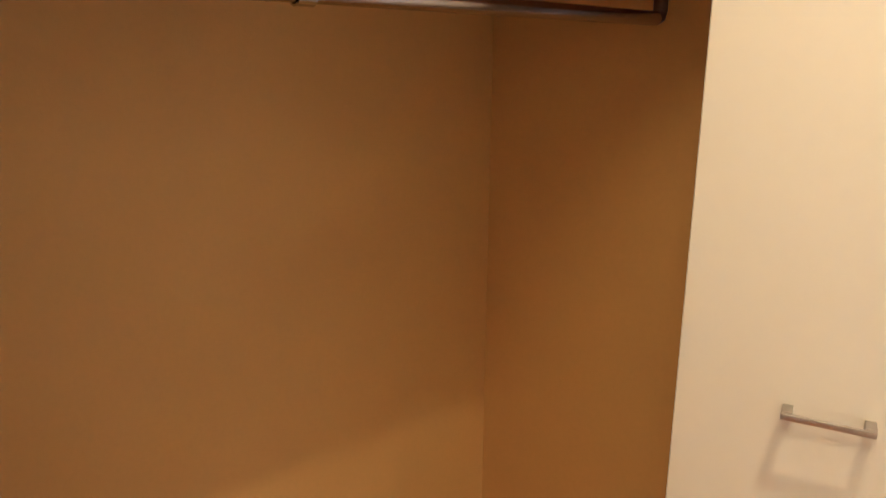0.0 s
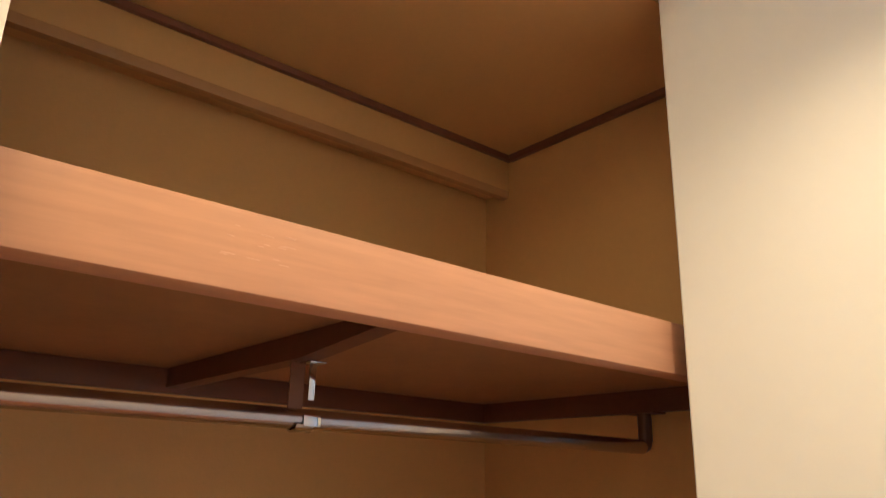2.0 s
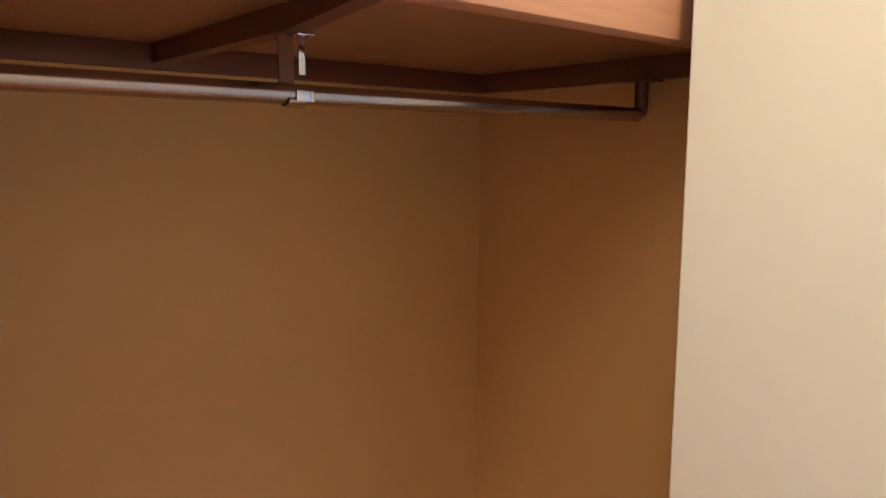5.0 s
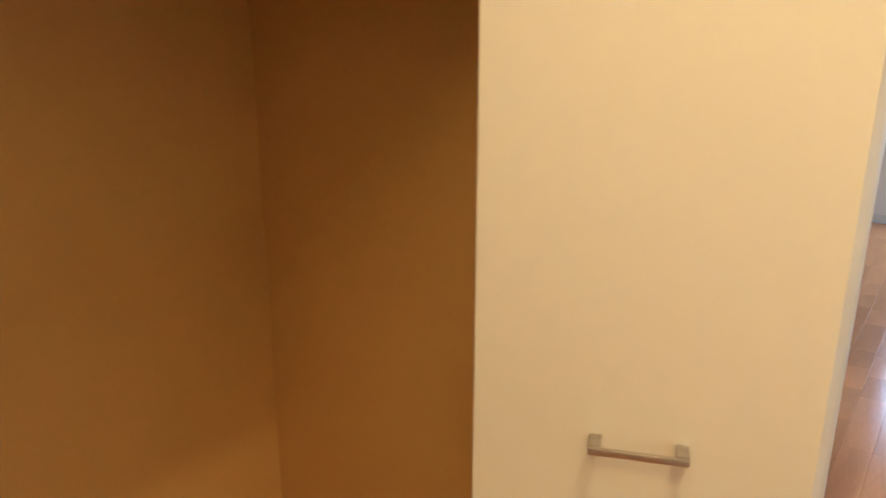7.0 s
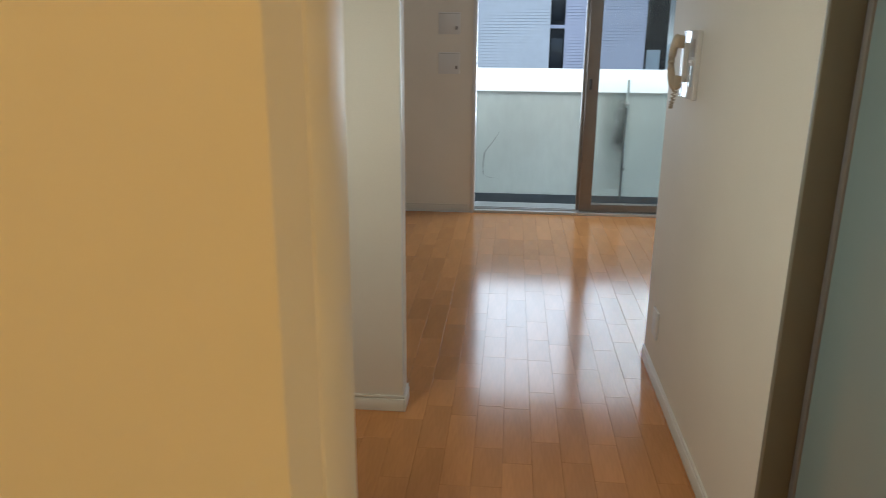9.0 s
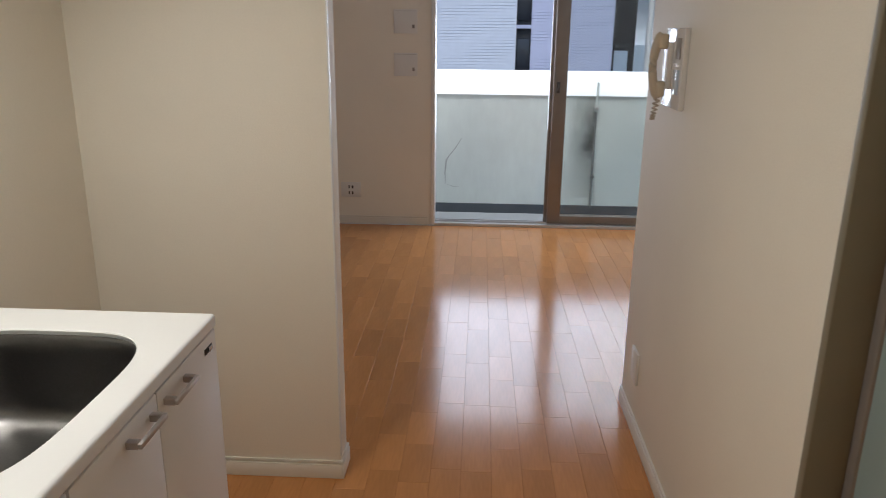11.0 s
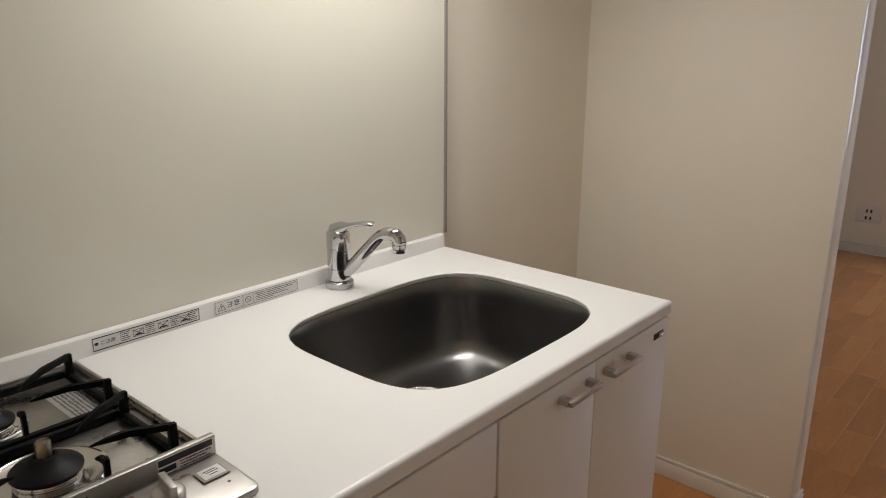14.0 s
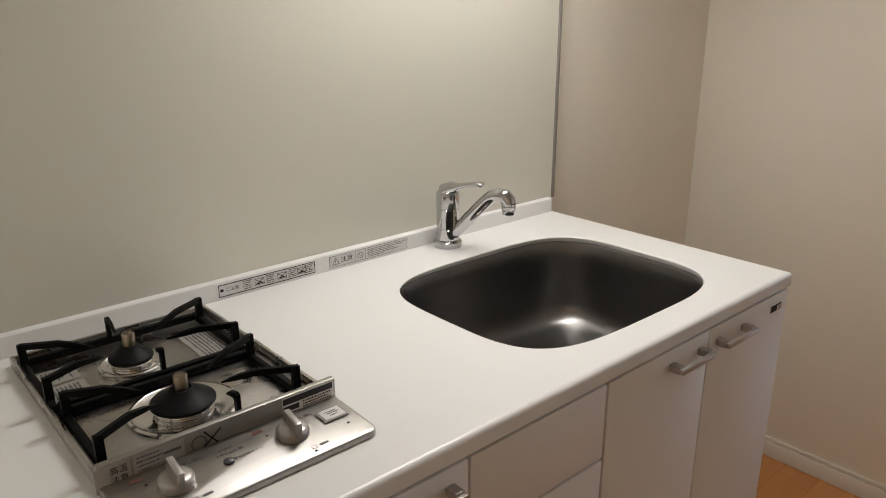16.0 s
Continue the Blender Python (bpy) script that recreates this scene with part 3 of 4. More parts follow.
part("hook", boxes((RXX + 0.011, RXX + 0.0135, HKY + 0.001, HKY + 0.010, RZZ + 0.022, 1.5485), (RXX - 0.012, RXX + 0.016, HKY - 0.001, HKY + 0.022, 1.5485, 1.5505), bevel=0.0006), CHROME, rod, "flat chrome hanger")
part("hook_web", boxes((RXX - 0.014, RXX - 0.011, HKY - 0.012, HKY + 0.008, RZZ + 0.005, 1.5505), bevel=0.0006), TRIMWOOD, rod, "dark brown hanger strap")
ring_pts = [(RXX + 0.015 * math.sin(a), HKY, RZZ - 0.015 * math.cos(a)) for a in [radians(d) for d in range(-115, 75, 12)]]
part("hook_loop", sweep(ring_pts, 0, flat=(0.024, 0.0025)), CHROME, rod)
part("hook_clip", box(RXX + 0.0128, RXX + 0.0145, HKY - 0.003, HKY + 0.021, RZZ - 0.009, RZZ + 0.005, bevel=0.0007), CHROME, rod, "small bright clip plate")
part("end_bracket", sweep([(RXX, RYE - 0.014, RZZ), (RXX, RYE - 0.004, RZZ + 0.003), (RXX, RYE, RZZ + 0.013), (RXX, RYE, 1.5395)], 0.0125, seg=20), BRONZE, rod, "dark bent tube end")
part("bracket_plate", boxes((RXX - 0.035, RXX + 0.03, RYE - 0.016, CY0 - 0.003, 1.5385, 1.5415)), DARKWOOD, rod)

structure("closet_soffit", boxes((CBX, 0.037, -2.89, CY0, 2.092, 2.18), bevel=0.0008), PLY, "tan boxed-out strip along the top of the closet's back wall", "trim")
structure("closet_picture_rail", prism([(0.014, 2.0915), (0.0368, 2.0915), (0.0368, 2.079), (0.034, 2.0735), (0.017, 2.073), (0.014, 2.076)], -2.89, CY0, "y"), RAILWOOD, "darker tan wooden rail under the boxed-out strip", "trim")
structure("closet_cornice", boxes((0.037, 0.051, -2.89, CY0, 2.166, 2.18), (0.051, 0.64, CY0 - 0.014, CY0, 2.164, 2.18), bevel=0.001), TRIMWOOD, "dark brown cornice strip at the closet ceiling", "trim")
structure("closet_threshold", boxes((0.62, 0.66, -2.64, CY0, -0.011, 0.004)), TRIMWOOD, "wooden threshold strip", "trim")

# folding closet door, folded open: two leaves back to back
DX0, DY0, ANG, LEAF = 0.652, -1.773, 21.9, 0.400
fold = base("folding_door", "cream-white folding closet door, folded open", "door", (0.84, -1.66, 0.0))
turn = Matrix.Translation((DX0, DY0, 0)) @ Matrix.Rotation(radians(ANG), 4, "Z")
leaf_outline = [(0.002, 0.0), (0.0, 0.002), (0.0, 0.020), (0.002, 0.022), (LEAF + 0.001, 0.022), (LEAF + 0.005, 0.0205), (LEAF + 0.0072, 0.0175), (LEAF + 0.0075, 0.0140), (LEAF - 0.0035, 0.0)]
leaf_bm = prism(leaf_outline, 0.02, 2.36)
bmesh.ops.transform(leaf_bm, matrix=turn, verts=leaf_bm.verts)
leaf = part("leaf", leaf_bm, DOORW, fold)
turn_b = Matrix.Translation((1.0245, -1.603, 0)) @ Matrix.Rotation(radians(-7), 4, "Z")
leaf_b = part("leaf", box(-LEAF + 0.012, 0.0, 0.0, 0.030, 0.02, 2.36, bevel=0.002, turn=turn_b), DOORW, fold)
part("hinge", box(LEAF - 0.018, LEAF - 0.0015, 0.0222, 0.0258, 0.02, 2.36, turn=turn), PLASTIC, fold)


def bar_handle(name, y0, y1, out, thick, turn, parent, mat=NICKEL):
    """A flat bow handle lying along y of its own frame, standing out along x."""
    bm = bmesh.new()
    box(out - thick, out, y0, y1, -0.0045, 0.0045, bevel=0.0015, bm=bm, turn=turn)
    box(0, out - thick, y0, y0 + 0.014, -0.006, 0.006, bevel=0.0012, bm=bm, turn=turn)
    box(0, out - thick, y1 - 0.014, y1, -0.006, 0.006, bevel=0.0012, bm=bm, turn=turn)
    return part(name, bm, mat, parent, "satin nickel bow handle")


HZ = 0.943
bar_handle("handle", -0.114, 0.0, 0.033, 0.006, turn @ Matrix.Translation((0.1445, 0, HZ)) @ Matrix(((0, 1, 0, 0.114), (-1, 0, 0, 0), (0, 0, 1, 0), (0, 0, 0, 1))), leaf)

# ceiling downlights in the hall


def downlight(x, y, size):
    d = base("downlight", "recessed warm ceiling downlight with a white rim", "ceiling light", (x, y, H))
    part("rim", lathe([(size + 0.005, H - 0.001), (size + 0.012, H - 0.006), (size + 0.012, H - 0.0005)], (x, y, 0)), PLASTIC, d)
    part("diffuser", lathe([(size, H - 0.0025), (size, H - 0.0015)], (x, y, 0)), LAMPGLOW, d)


downlight(1.18, -1.99, 0.05)

# invented disc that houses the rear fill; never in view
fill_disc = base("rear_fill_disc", "unseen round warm fill light added at the hall's rear", "ceiling light", (1.2, -3.0, H))
part("rim", lathe([(0.345, H - 0.028), (0.36, H - 0.03), (0.36, H - 0.0005)], (1.2, -3.0, 0)), PLASTIC, fill_disc)
part("diffuser", lathe([(0.0, H - 0.027), (0.343, H - 0.026), (0.343, H - 0.001)], (1.2, -3.0, 0)), LAMPGLOW, fill_disc)

# ---- kitchen ----
CT = 0.85
splash = structure("splashback", boxes((-0.006, 0.004, CY1, 0.012, 0.86, H - 0.001)), SPLASH, "glossy ivory splashback panel above the worktop", "splashback")
structure("trim", boxes((-0.0055, 0.008, 0.012, 0.020, 0.88, H - 0.001), bevel=0.001), EDGEGREY, "thin grey edge strip of the splashback", "trim")


SX, SY, SHX, SHY = 0.336, -0.362, 0.203, 0.260


def bowed(grow=0.0):
    """The sink's outline: a rectangle with wide corners and slightly bowed sides."""
    pts = []
    for k in range(96):
        a = 2 * math.pi * k / 96
        c, s = math.cos(a), math.sin(a)
        e = 2 / 3.9
        pts.append((SX + (SHX + grow) * math.copysign(abs(c) ** e, c), SY + (SHY + grow) * math.copysign(abs(s) ** e, s)))
    return pts


def worktop_mesh():
    """The slab with its sink cut-out, a rolled front edge and the upstand at the wall."""
    bm = bmesh.new()
    x0, x1, y0, y1 = 0.006, 0.592, CY1 + 0.002, KIT_END
    hole = bowed()
    n = len(hole)
    outer = []
    for px, py in hole:
        dx, dy = px - SX, py - SY
        tx = ((x1 if dx > 0 else x0) - SX) / dx if abs(dx) > 1e-9 else 1e9
        ty = ((y1 if dy > 0 else -0.80) - SY) / dy if abs(dy) > 1e-9 else 1e9
        t = min(tx, ty)
        outer.append((SX + dx * t, SY + dy * t))
    for cx, cy in ((x1, y1), (x0, y1), (x0, -0.80), (x1, -0.80)):
        k = min(range(n), key=lambda i: (outer[i][0] - cx) ** 2 + (outer[i][1] - cy) ** 2)
        outer[k] = (cx, cy)
    for z, flip in ((CT, False), (CT - 0.010, True)):
        a = [bm.verts.new((px, py, z)) for px, py in hole]
        b = [bm.verts.new((px, py, z)) for px, py in outer]
        for i in range(n):
            j = (i + 1) % n
            bm.faces.new((a[i], a[j], b[j], b[i]))
        if not flip:
            rim_top = a
        else:
            rim_low = a
    drop = [bm.verts.new((px, py, CT - 0.002)) for px, py in bowed(-0.002)]
    for i in range(n):
        j = (i + 1) % n
        bm.faces.new((rim_top[i], rim_top[j], drop[j], drop[i]))
        bm.faces.new((drop[i], drop[j], rim_low[j], rim_low[i]))
    # the stretch that carries the hob, then the end face and the rolled front
    q = [bm.verts.new(c) for c in ((x0, -0.80, CT), (x1, -0.80, CT), (x1, y0, CT), (x0, y0, CT))]
    bm.faces.new(q)
    q = [bm.verts.new(c) for c in ((x0, y1, CT), (x1, y1, CT), (x1, y1, CT - 0.024), (x0, y1, CT - 0.024))]
    bm.faces.new(q)
    front = [(x1, CT), (x1 + 0.003, CT - 0.0005), (x1 + 0.0058, CT - 0.002), (x1 + 0.0075, CT - 0.0045), (x1 + 0.008, CT - 0.007), (x1 + 0.008, CT - 0.024), (x1, CT - 0.025)]
    prism(front, y0, y1 + 0.001, "y", bm)
    up = [(x0, CT - 0.001), (0.0195, CT - 0.001), (0.0185, CT + 0.026), (0.017, CT + 0.0305), (0.0135, CT + 0.0325), (x0 - 0.001, CT + 0.033)]
    return bm, prism(up, y0, y1 - 0.001, "y")


worktop = base("worktop", "white artificial marble worktop with a rear upstand", "worktop", (0.3, -0.7, CT - 0.024))
slab_bm, upstand_bm = worktop_mesh()
part("slab", slab_bm, TOP, worktop)
part("upstand", upstand_bm, TOP, worktop)


def sticker(y0, y1, z0, z1, name):
    """A sticker on the upstand's front; returns it and the frame of its face, reading along +y."""
    s = thing(name, boxes((0.0196, 0.0201, y0, y1, z0, z1)), PAPER, "white caution sticker with black print on the upstand", "sticker")
    m = Matrix.Translation((0.0202, (y0 + y1) / 2, (z0 + z1) / 2)) @ Matrix(((0, 0, 1, 0), (1, 0, 0, 0), (0, 0.88, 0, 0), (0, 0, 0, 1)))
    return s, m


s1, m1 = sticker(-0.852, -0.664, 0.8550, 0.8770, "caution_sticker")
print_bars("border", m1, [(-0.094, 0.094, 0.0108, 0.0125), (-0.094, 0.094, -0.0125, -0.0108), (-0.094, -0.0928, -0.0108, 0.0108), (0.0928, 0.094, -0.0108, 0.0108)], INK, s1)
writing("● ご注意", 0.0085, m1 @ Matrix.Translation((-0.074, 0, 0)), INK, s1)
bars = []
for cx in (-0.040, 0.004, 0.048, 0.082):
    for k in range(5):
        bars.append((cx - 0.009, cx + 0.008 - 0.002 * (k % 3), 0.0070 - k * 0.0038, 0.0092 - k * 0.0038))
print_bars("print", m1, small_print(bars), INK, s1)
for cx in (-0.018, 0.026, 0.066):
    print_bars("pictogram", m1 @ Matrix.Translation((cx, 0, 0)), [(-0.009, 0.009, -0.0065, -0.0058), (-0.009, 0.009, 0.0058, 0.0065), (-0.009, -0.0083, -0.0065, 0.0065), (0.0083, 0.009, -0.0065, 0.0065), (-0.006, 0.006, -0.005, -0.002)], INK, s1)
    for turn_deg in (35, -35):
        print_bars("cross", m1 @ Matrix.Translation((cx, 0, 0.0002)) @ Matrix.Rotation(radians(turn_deg), 4, "Z"), [(-0.0115, 0.0115, -0.0006, 0.0006)], INK, s1)
s2, m2 = sticker(-0.632, -0.447, 0.8550, 0.8770, "warning_sticker")
print_bars("border", m2, [(-0.0925, 0.0925, 0.0118, 0.0125), (-0.0925, 0.0925, -0.0125, -0.0118), (-0.0925, -0.0918, -0.0118, 0.0118), (0.0918, 0.0925, -0.0118, 0.0118), (-0.034, -0.0334, -0.0118, 0.0118), (-0.011, -0.0104, -0.0118, 0.0118)], GREYINK, s2)
writing("注意", 0.0138, m2 @ Matrix.Translation((-0.054, 0, 0)), INK, s2)
for a0 in (60, -60):
    print_bars("triangle", m2 @ Matrix.Translation((-0.079 + (0.004 if a0 < 0 else -0.004), 0, 0)) @ Matrix.Rotation(radians(a0), 4, "Z"), [(-0.008, 0.008, -0.0005, 0.0005)], INK, s2)
print_bars("triangle", m2 @ Matrix.Translation((-0.079, -0.007, 0)), [(-0.008, 0.008, -0.0005, 0.0005), (-0.0007, 0.0007, 0.003, 0.009)], INK, s2)
ring = bmesh.new()
lathe([(0.0055, 0), (0.0067, 0), (0.0067, 0.0002), (0.0055, 0.0002), (0.0055, 0)], (-0.0225, 0, 0), 24, ring, caps=False)
bmesh.ops.transform(ring, matrix=m2, verts=ring.verts)
part("ban_ring", ring, GREYINK, s2)
print_bars("ban_stroke", m2 @ Matrix.Translation((-0.0225, 0, 0)) @ Matrix.Rotation(radians(-45), 4, "Z"), [(-0.006, 0.006, -0.0006, 0.0006)], GREYINK, s2)
print_bars("print", m2, small_print([(-0.007, 0.088, 0.0066, 0.0088), (-0.004, 0.080, 0.0028, 0.0049), (-0.007, 0.060, -0.0012, 0.0009), (-0.004, 0.070, -0.0050, -0.0029), (-0.004, 0.035, -0.0088, -0.0067)]), GREYINK, s2)


def sink_bowl():
    """The pressed steel bowl: walls that lean in, a wide fillet, a floor that falls to the drain."""
    bm = bmesh.new()
    rings = []
    for grow, z in ((0.012, CT - 0.0105), (-0.001, CT - 0.0105), (-0.004, CT - 0.016), (-0.006, CT - 0.05), (-0.010, CT - 0.12), (-0.013, CT - 0.148), (-0.018, CT - 0.165), (-0.027, CT - 0.179),
                    (-0.040, CT - 0.1875), (-0.058, CT - 0.1915), (-0.08, CT - 0.1932), (-0.12, CT - 0.195)):
        rings.append([bm.verts.new((px, py, z)) for px, py in bowed(grow)])
    n = len(rings[0])
    for a, b in zip(rings, rings[1:]):
        for i in range(n):
            bm.faces.new((a[i], a[(i + 1) % n], b[(i + 1) % n], b[i]))
    bm.faces.new(rings[-1])
    return bm


sink = base("kitchen_sink", "dark satin stainless undermount kitchen sink, dry and empty", "sink", (SX, SY, CT - 0.2))
part("bowl", sink_bowl(), SINKM, sink)
DR = (0.262, -0.345)
drain = part("drain", lathe([(0.058, CT - 0.1945), (0.058, CT - 0.1915), (0.052, CT - 0.1905), (0.046, CT - 0.1935), (0.040, CT - 0.1940), (0.036, CT - 0.1925), (0.030, CT - 0.1920), (0.012, CT - 0.1900), (0.0, CT - 0.1895)], (*DR, 0)), RINGM, sink, "chrome drain with a basket lid")
slots = bmesh.new()
for i in range(16):
    a = 2 * math.pi * i / 16
    box(0.016, 0.030, -0.0012, 0.0012, CT - 0.1912, CT - 0.1900, bm=slots, turn=Matrix.Translation((*DR, 0)) @ Matrix.Rotation(a, 4, "Z"))
part("slots", slots, SCREEN, drain)

# ---- mixer tap ----
FX, FY = 0.053, -0.366
tap = base("mixer_tap", "chrome single-lever kitchen mixer tap with an angled spout", "tap", (FX, FY, CT))
part("collar", lathe([(0.0, 0.0), (0.0280, 0.0), (0.0290, 0.002), (0.0290, 0.011), (0.0270, 0.0135), (0.024, 0.0150)], (FX, FY, CT + 0.0005)), CHROME, tap)
part("body", lathe([(0.0215, 0.0150), (0.0230, 0.0165), (0.0230, 0.0385), (0.0222, 0.0392), (0.0222, 0.0406), (0.0230, 0.0414), (0.0230, 0.080), (0.0221, 0.081), (0.0221, 0.0825), (0.0236, 0.0835), (0.0236, 0.108), (0.0232, 0.1125), (0.0215, 0.1165), (0.017, 0.1195), (0.009, 0.1212), (0.0, 0.1216)], (FX, FY, CT)), CHROME, tap)
AIM = Vector((0.96, 0.28, 0)).normalized()


def along(d, z, lift=AIM):
    return (FX + lift.x * d, FY + lift.y * d, CT + z * 0.935)


spout = part("spout", sweep([along(0.010, 0.026), along(0.028, 0.046), along(0.053, 0.075), along(0.080, 0.106), along(0.092, 0.1190), along(0.100, 0.1255), along(0.110, 0.1300), along(0.122, 0.1315), along(0.132, 0.1295), along(0.1375, 0.1235), along(0.1385, 0.1170)],
                            [0.0115, 0.0128, 0.0130, 0.0128, 0.0128, 0.0130, 0.0134, 0.0140, 0.0144, 0.0146, 0.0145], seg=24), CHROME, tap)
tip = along(0.1385, 0.0)
part("aerator", lathe([(0.0, 0.0905), (0.0100, 0.0900), (0.0118, 0.0900), (0.0124, 0.0915), (0.0124, 0.0972), (0.0110, 0.0978), (0.0110, 0.0992), (0.0138, 0.1000), (0.0138, 0.1062), (0.0124, 0.1068), (0.0124, 0.1082), (0.0145, 0.1090), (0.0145, 0.1120)], (tip[0], tip[1], CT - 0.0020)), CHROME, spout)
LEV = Vector((0.97, 0.24, 0)).normalized()
lever = sweep([along(-0.006, 0.1235, LEV), along(0.012, 0.1330, LEV), along(0.030, 0.1395, LEV), along(0.050, 0.1450, LEV), along(0.068, 0.1485, LEV), along(0.080, 0.1495, LEV), along(0.086, 0.1485, LEV)],
              [0.0190, 0.0160, 0.0120, 0.0110, 0.0120, 0.0115, 0.006], seg=20)
mid = [along(d, z, LEV) for d, z in ((-0.006, 0.1235), (0.012, 0.1330), (0.030, 0.1395), (0.050, 0.1450), (0.068, 0.1485), (0.080, 0.1495), (0.086, 0.1485))]
for k, v in enumerate(lever.verts):
    c = mid[k // 20][2]
    v.co.z = c + (v.co.z - c) * (0.8 if k < 40 else 0.42)
part("lever", lever, CHROME, tap)
print_bars("lever_slot", Matrix.Translation(along(0.072, 0.1442, LEV)) @ Matrix.Rotation(math.atan2(LEV.y, LEV.x), 4, "Z"), [(-0.010, 0.009, -0.0050, 0.0050)], SCREEN, tap)

# ---- base cabinets ----
FRONT, TOPZ, TOE = 0.6008, 0.826, 0.09


def cabinet(y0, y1, fronts, name, label, closed=True):
    """A carcass with fronts: rows of (y0, y1, z0, z1, handle y0, handle y1 or None)."""
    c = base(name, label, "cabinet", (0.3, (y0 + y1) / 2, 0), "base cabinets of the kitchen")
    part("body", boxes((0.03, FRONT - 0.020, y0, y1, TOE, CT - 0.21) if "hob" not in name else (0.03, FRONT - 0.020, y0, y1, TOE, CT - 0.04)), EDGEGREY, c, "grey carcass")
    if "sink" in name:
        part("end_panel", boxes((0.03, FRONT - 0.0205, y1 - 0.001, y1 + 0.0005, TOE, CT - 0.0255)), CABW, c)
    part("toe_kick", boxes((0.05, 0.52, y0, y1 - 0.002, 0.0, TOE)), CABW, c)
    # added sheet that makes the gaps between the fronts read as shaded
    part("lining", boxes((FRONT - 0.0198, FRONT - 0.0193, y0, y1 - 0.002, TOE, CT - 0.0255)), SHADOWGAP, c, "near-black sheet behind the fronts, painted shade for their gaps")
    for fy0, fy1, z0, z1, hy0, hy1 in fronts:
        d = part("door", box(FRONT - 0.019, FRONT, fy0, fy1, z0, z1, bevel=0.0015), CABW, c)
        if hy0 is not None:
            bar_handle("handle", hy0, hy1, 0.026, 0.007, Matrix.Translation((FRONT, 0, 0.794)), d)
    return c


sink_unit = cabinet(-0.555, -0.006, [(-0.2820, -0.007, TOE, TOPZ - 0.004, -0.262, -0.164), (-0.5510, -0.2845, TOE, TOPZ - 0.004, -0.400, -0.303)], "sink_cabinet", "white two-door cabinet under the sink")
part("latch_slot", box(FRONT, FRONT + 0.0008, -0.070, -0.030, 0.789, 0.802, bevel=0.0004), INK, sink_unit, "dark oval slot")
part("latch", box(FRONT + 0.0009, FRONT + 0.004, -0.052, -0.034, 0.791, 0.800, bevel=0.001), CHROME, sink_unit, "small metal child lock")
cabinet(-0.819, -0.556, [(-0.8165, -0.5565, 0.704, TOPZ - 0.004, None, None), (-0.8165, -0.5565, 0.40, 0.700, None, None), (-0.8165, -0.5565, TOE, 0.397, None, None)], "drawer_cabinet", "white cabinet with plain drawer fronts")
cabinet(CY1 + 0.003, -0.820, [(-1.3985, -0.8205, 0.40, TOPZ - 0.004, -0.941, -0.843), (-1.3985, -0.8205, TOE, 0.397, None, None)], "hob_cabinet", "white cabinet under the gas hob")

# ---- gas hob ----
GX0, GX1, GY0, GY1 = 0.055, 0.430, -1.174, -0.893
PXE = 0.527
hob = base("gas_hob", "two-burner stainless gas hob with black trivets", "gas hob", (0.3, -1.03, CT))
part("tray", box(GX0, GX1, GY0, GY1, CT + 0.0005, CT + 0.006, bevel=0.002), TRAYM_STEEL, hob, "brushed stainless tray")
for r in ((GX0 + 0.0062, GX1, GY0, GY0 + 0.006), (GX0 + 0.0062, GX1, GY1 - 0.006, GY1), (GX0, GX0 + 0.006, GY0, GY1)):
    part("rim", box(*r, CT + 0.0062, CT + 0.0165, bevel=0.0018), TRAYM_STEEL, hob, "raised stainless rim")
part("lip", box(0.426, 0.4345, GY0 - 0.001, GY1 + 0.001, CT + 0.002, CT + 0.036, bevel=0.0015), STEEL, hob, "upright stainless lip")
SLOPE = math.atan2(0.0125 - 0.0092, PXE - 0.010 - 0.4345)


def control_mesh():
    """The sloping panel with two rounded front corners and a soft top edge."""
    def ring(inset, top):
        y0, y1, x1, r = GY0 - 0.001 + inset, GY1 - inset, PXE - inset, 0.012 - inset
        pts = [(0.4346, y0), (x1 - r, y0)] + [(x1 - r + r * math.sin(a), y0 + r - r * math.cos(a)) for a in [radians(d) for d in range(15, 91, 15)]]
        pts += [(x1 - r + r * math.cos(a), y1 - r + r * math.sin(a)) for a in [radians(d) for d in range(0, 91, 15)]] + [(0.4346, y1)]
        return [bm.verts.new((x, y, top(x))) for x, y in pts]
    bm = bmesh.new()
    face = lambda x: CT + 0.0125 - (x - 0.4345) * math.tan(SLOPE)
    rings = [ring(0.0, lambda x: CT + 0.0005), ring(0.0, lambda x: face(x) - 0.003), ring(0.001, lambda x: face(x) - 0.001), ring(0.003, face)]
    n = len(rings[0])
    for a, b in zip(rings, rings[1:]):
        for i in range(n):
            bm.faces.new((a[i], a[(i + 1) % n], b[(i + 1) % n], b[i]))
    bm.faces.new(rings[-1])
    return bm


part("control_panel", control_mesh(), STEEL, hob, "sloping stainless control panel")


def on_panel(x, y):
    """The frame of the control panel's face, reading along +y with its top towards the wall."""
    z = CT + 0.0125 - (x - 0.4345) * math.tan(SLOPE) + 0.0003
    return Matrix.Translation((x, y, z)) @ Matrix.Rotation(SLOPE, 4, "Y") @ Matrix(((0, -1, 0, 0), (1, 0, 0, 0), (0, 0, 1, 0), (0, 0, 0, 1)))


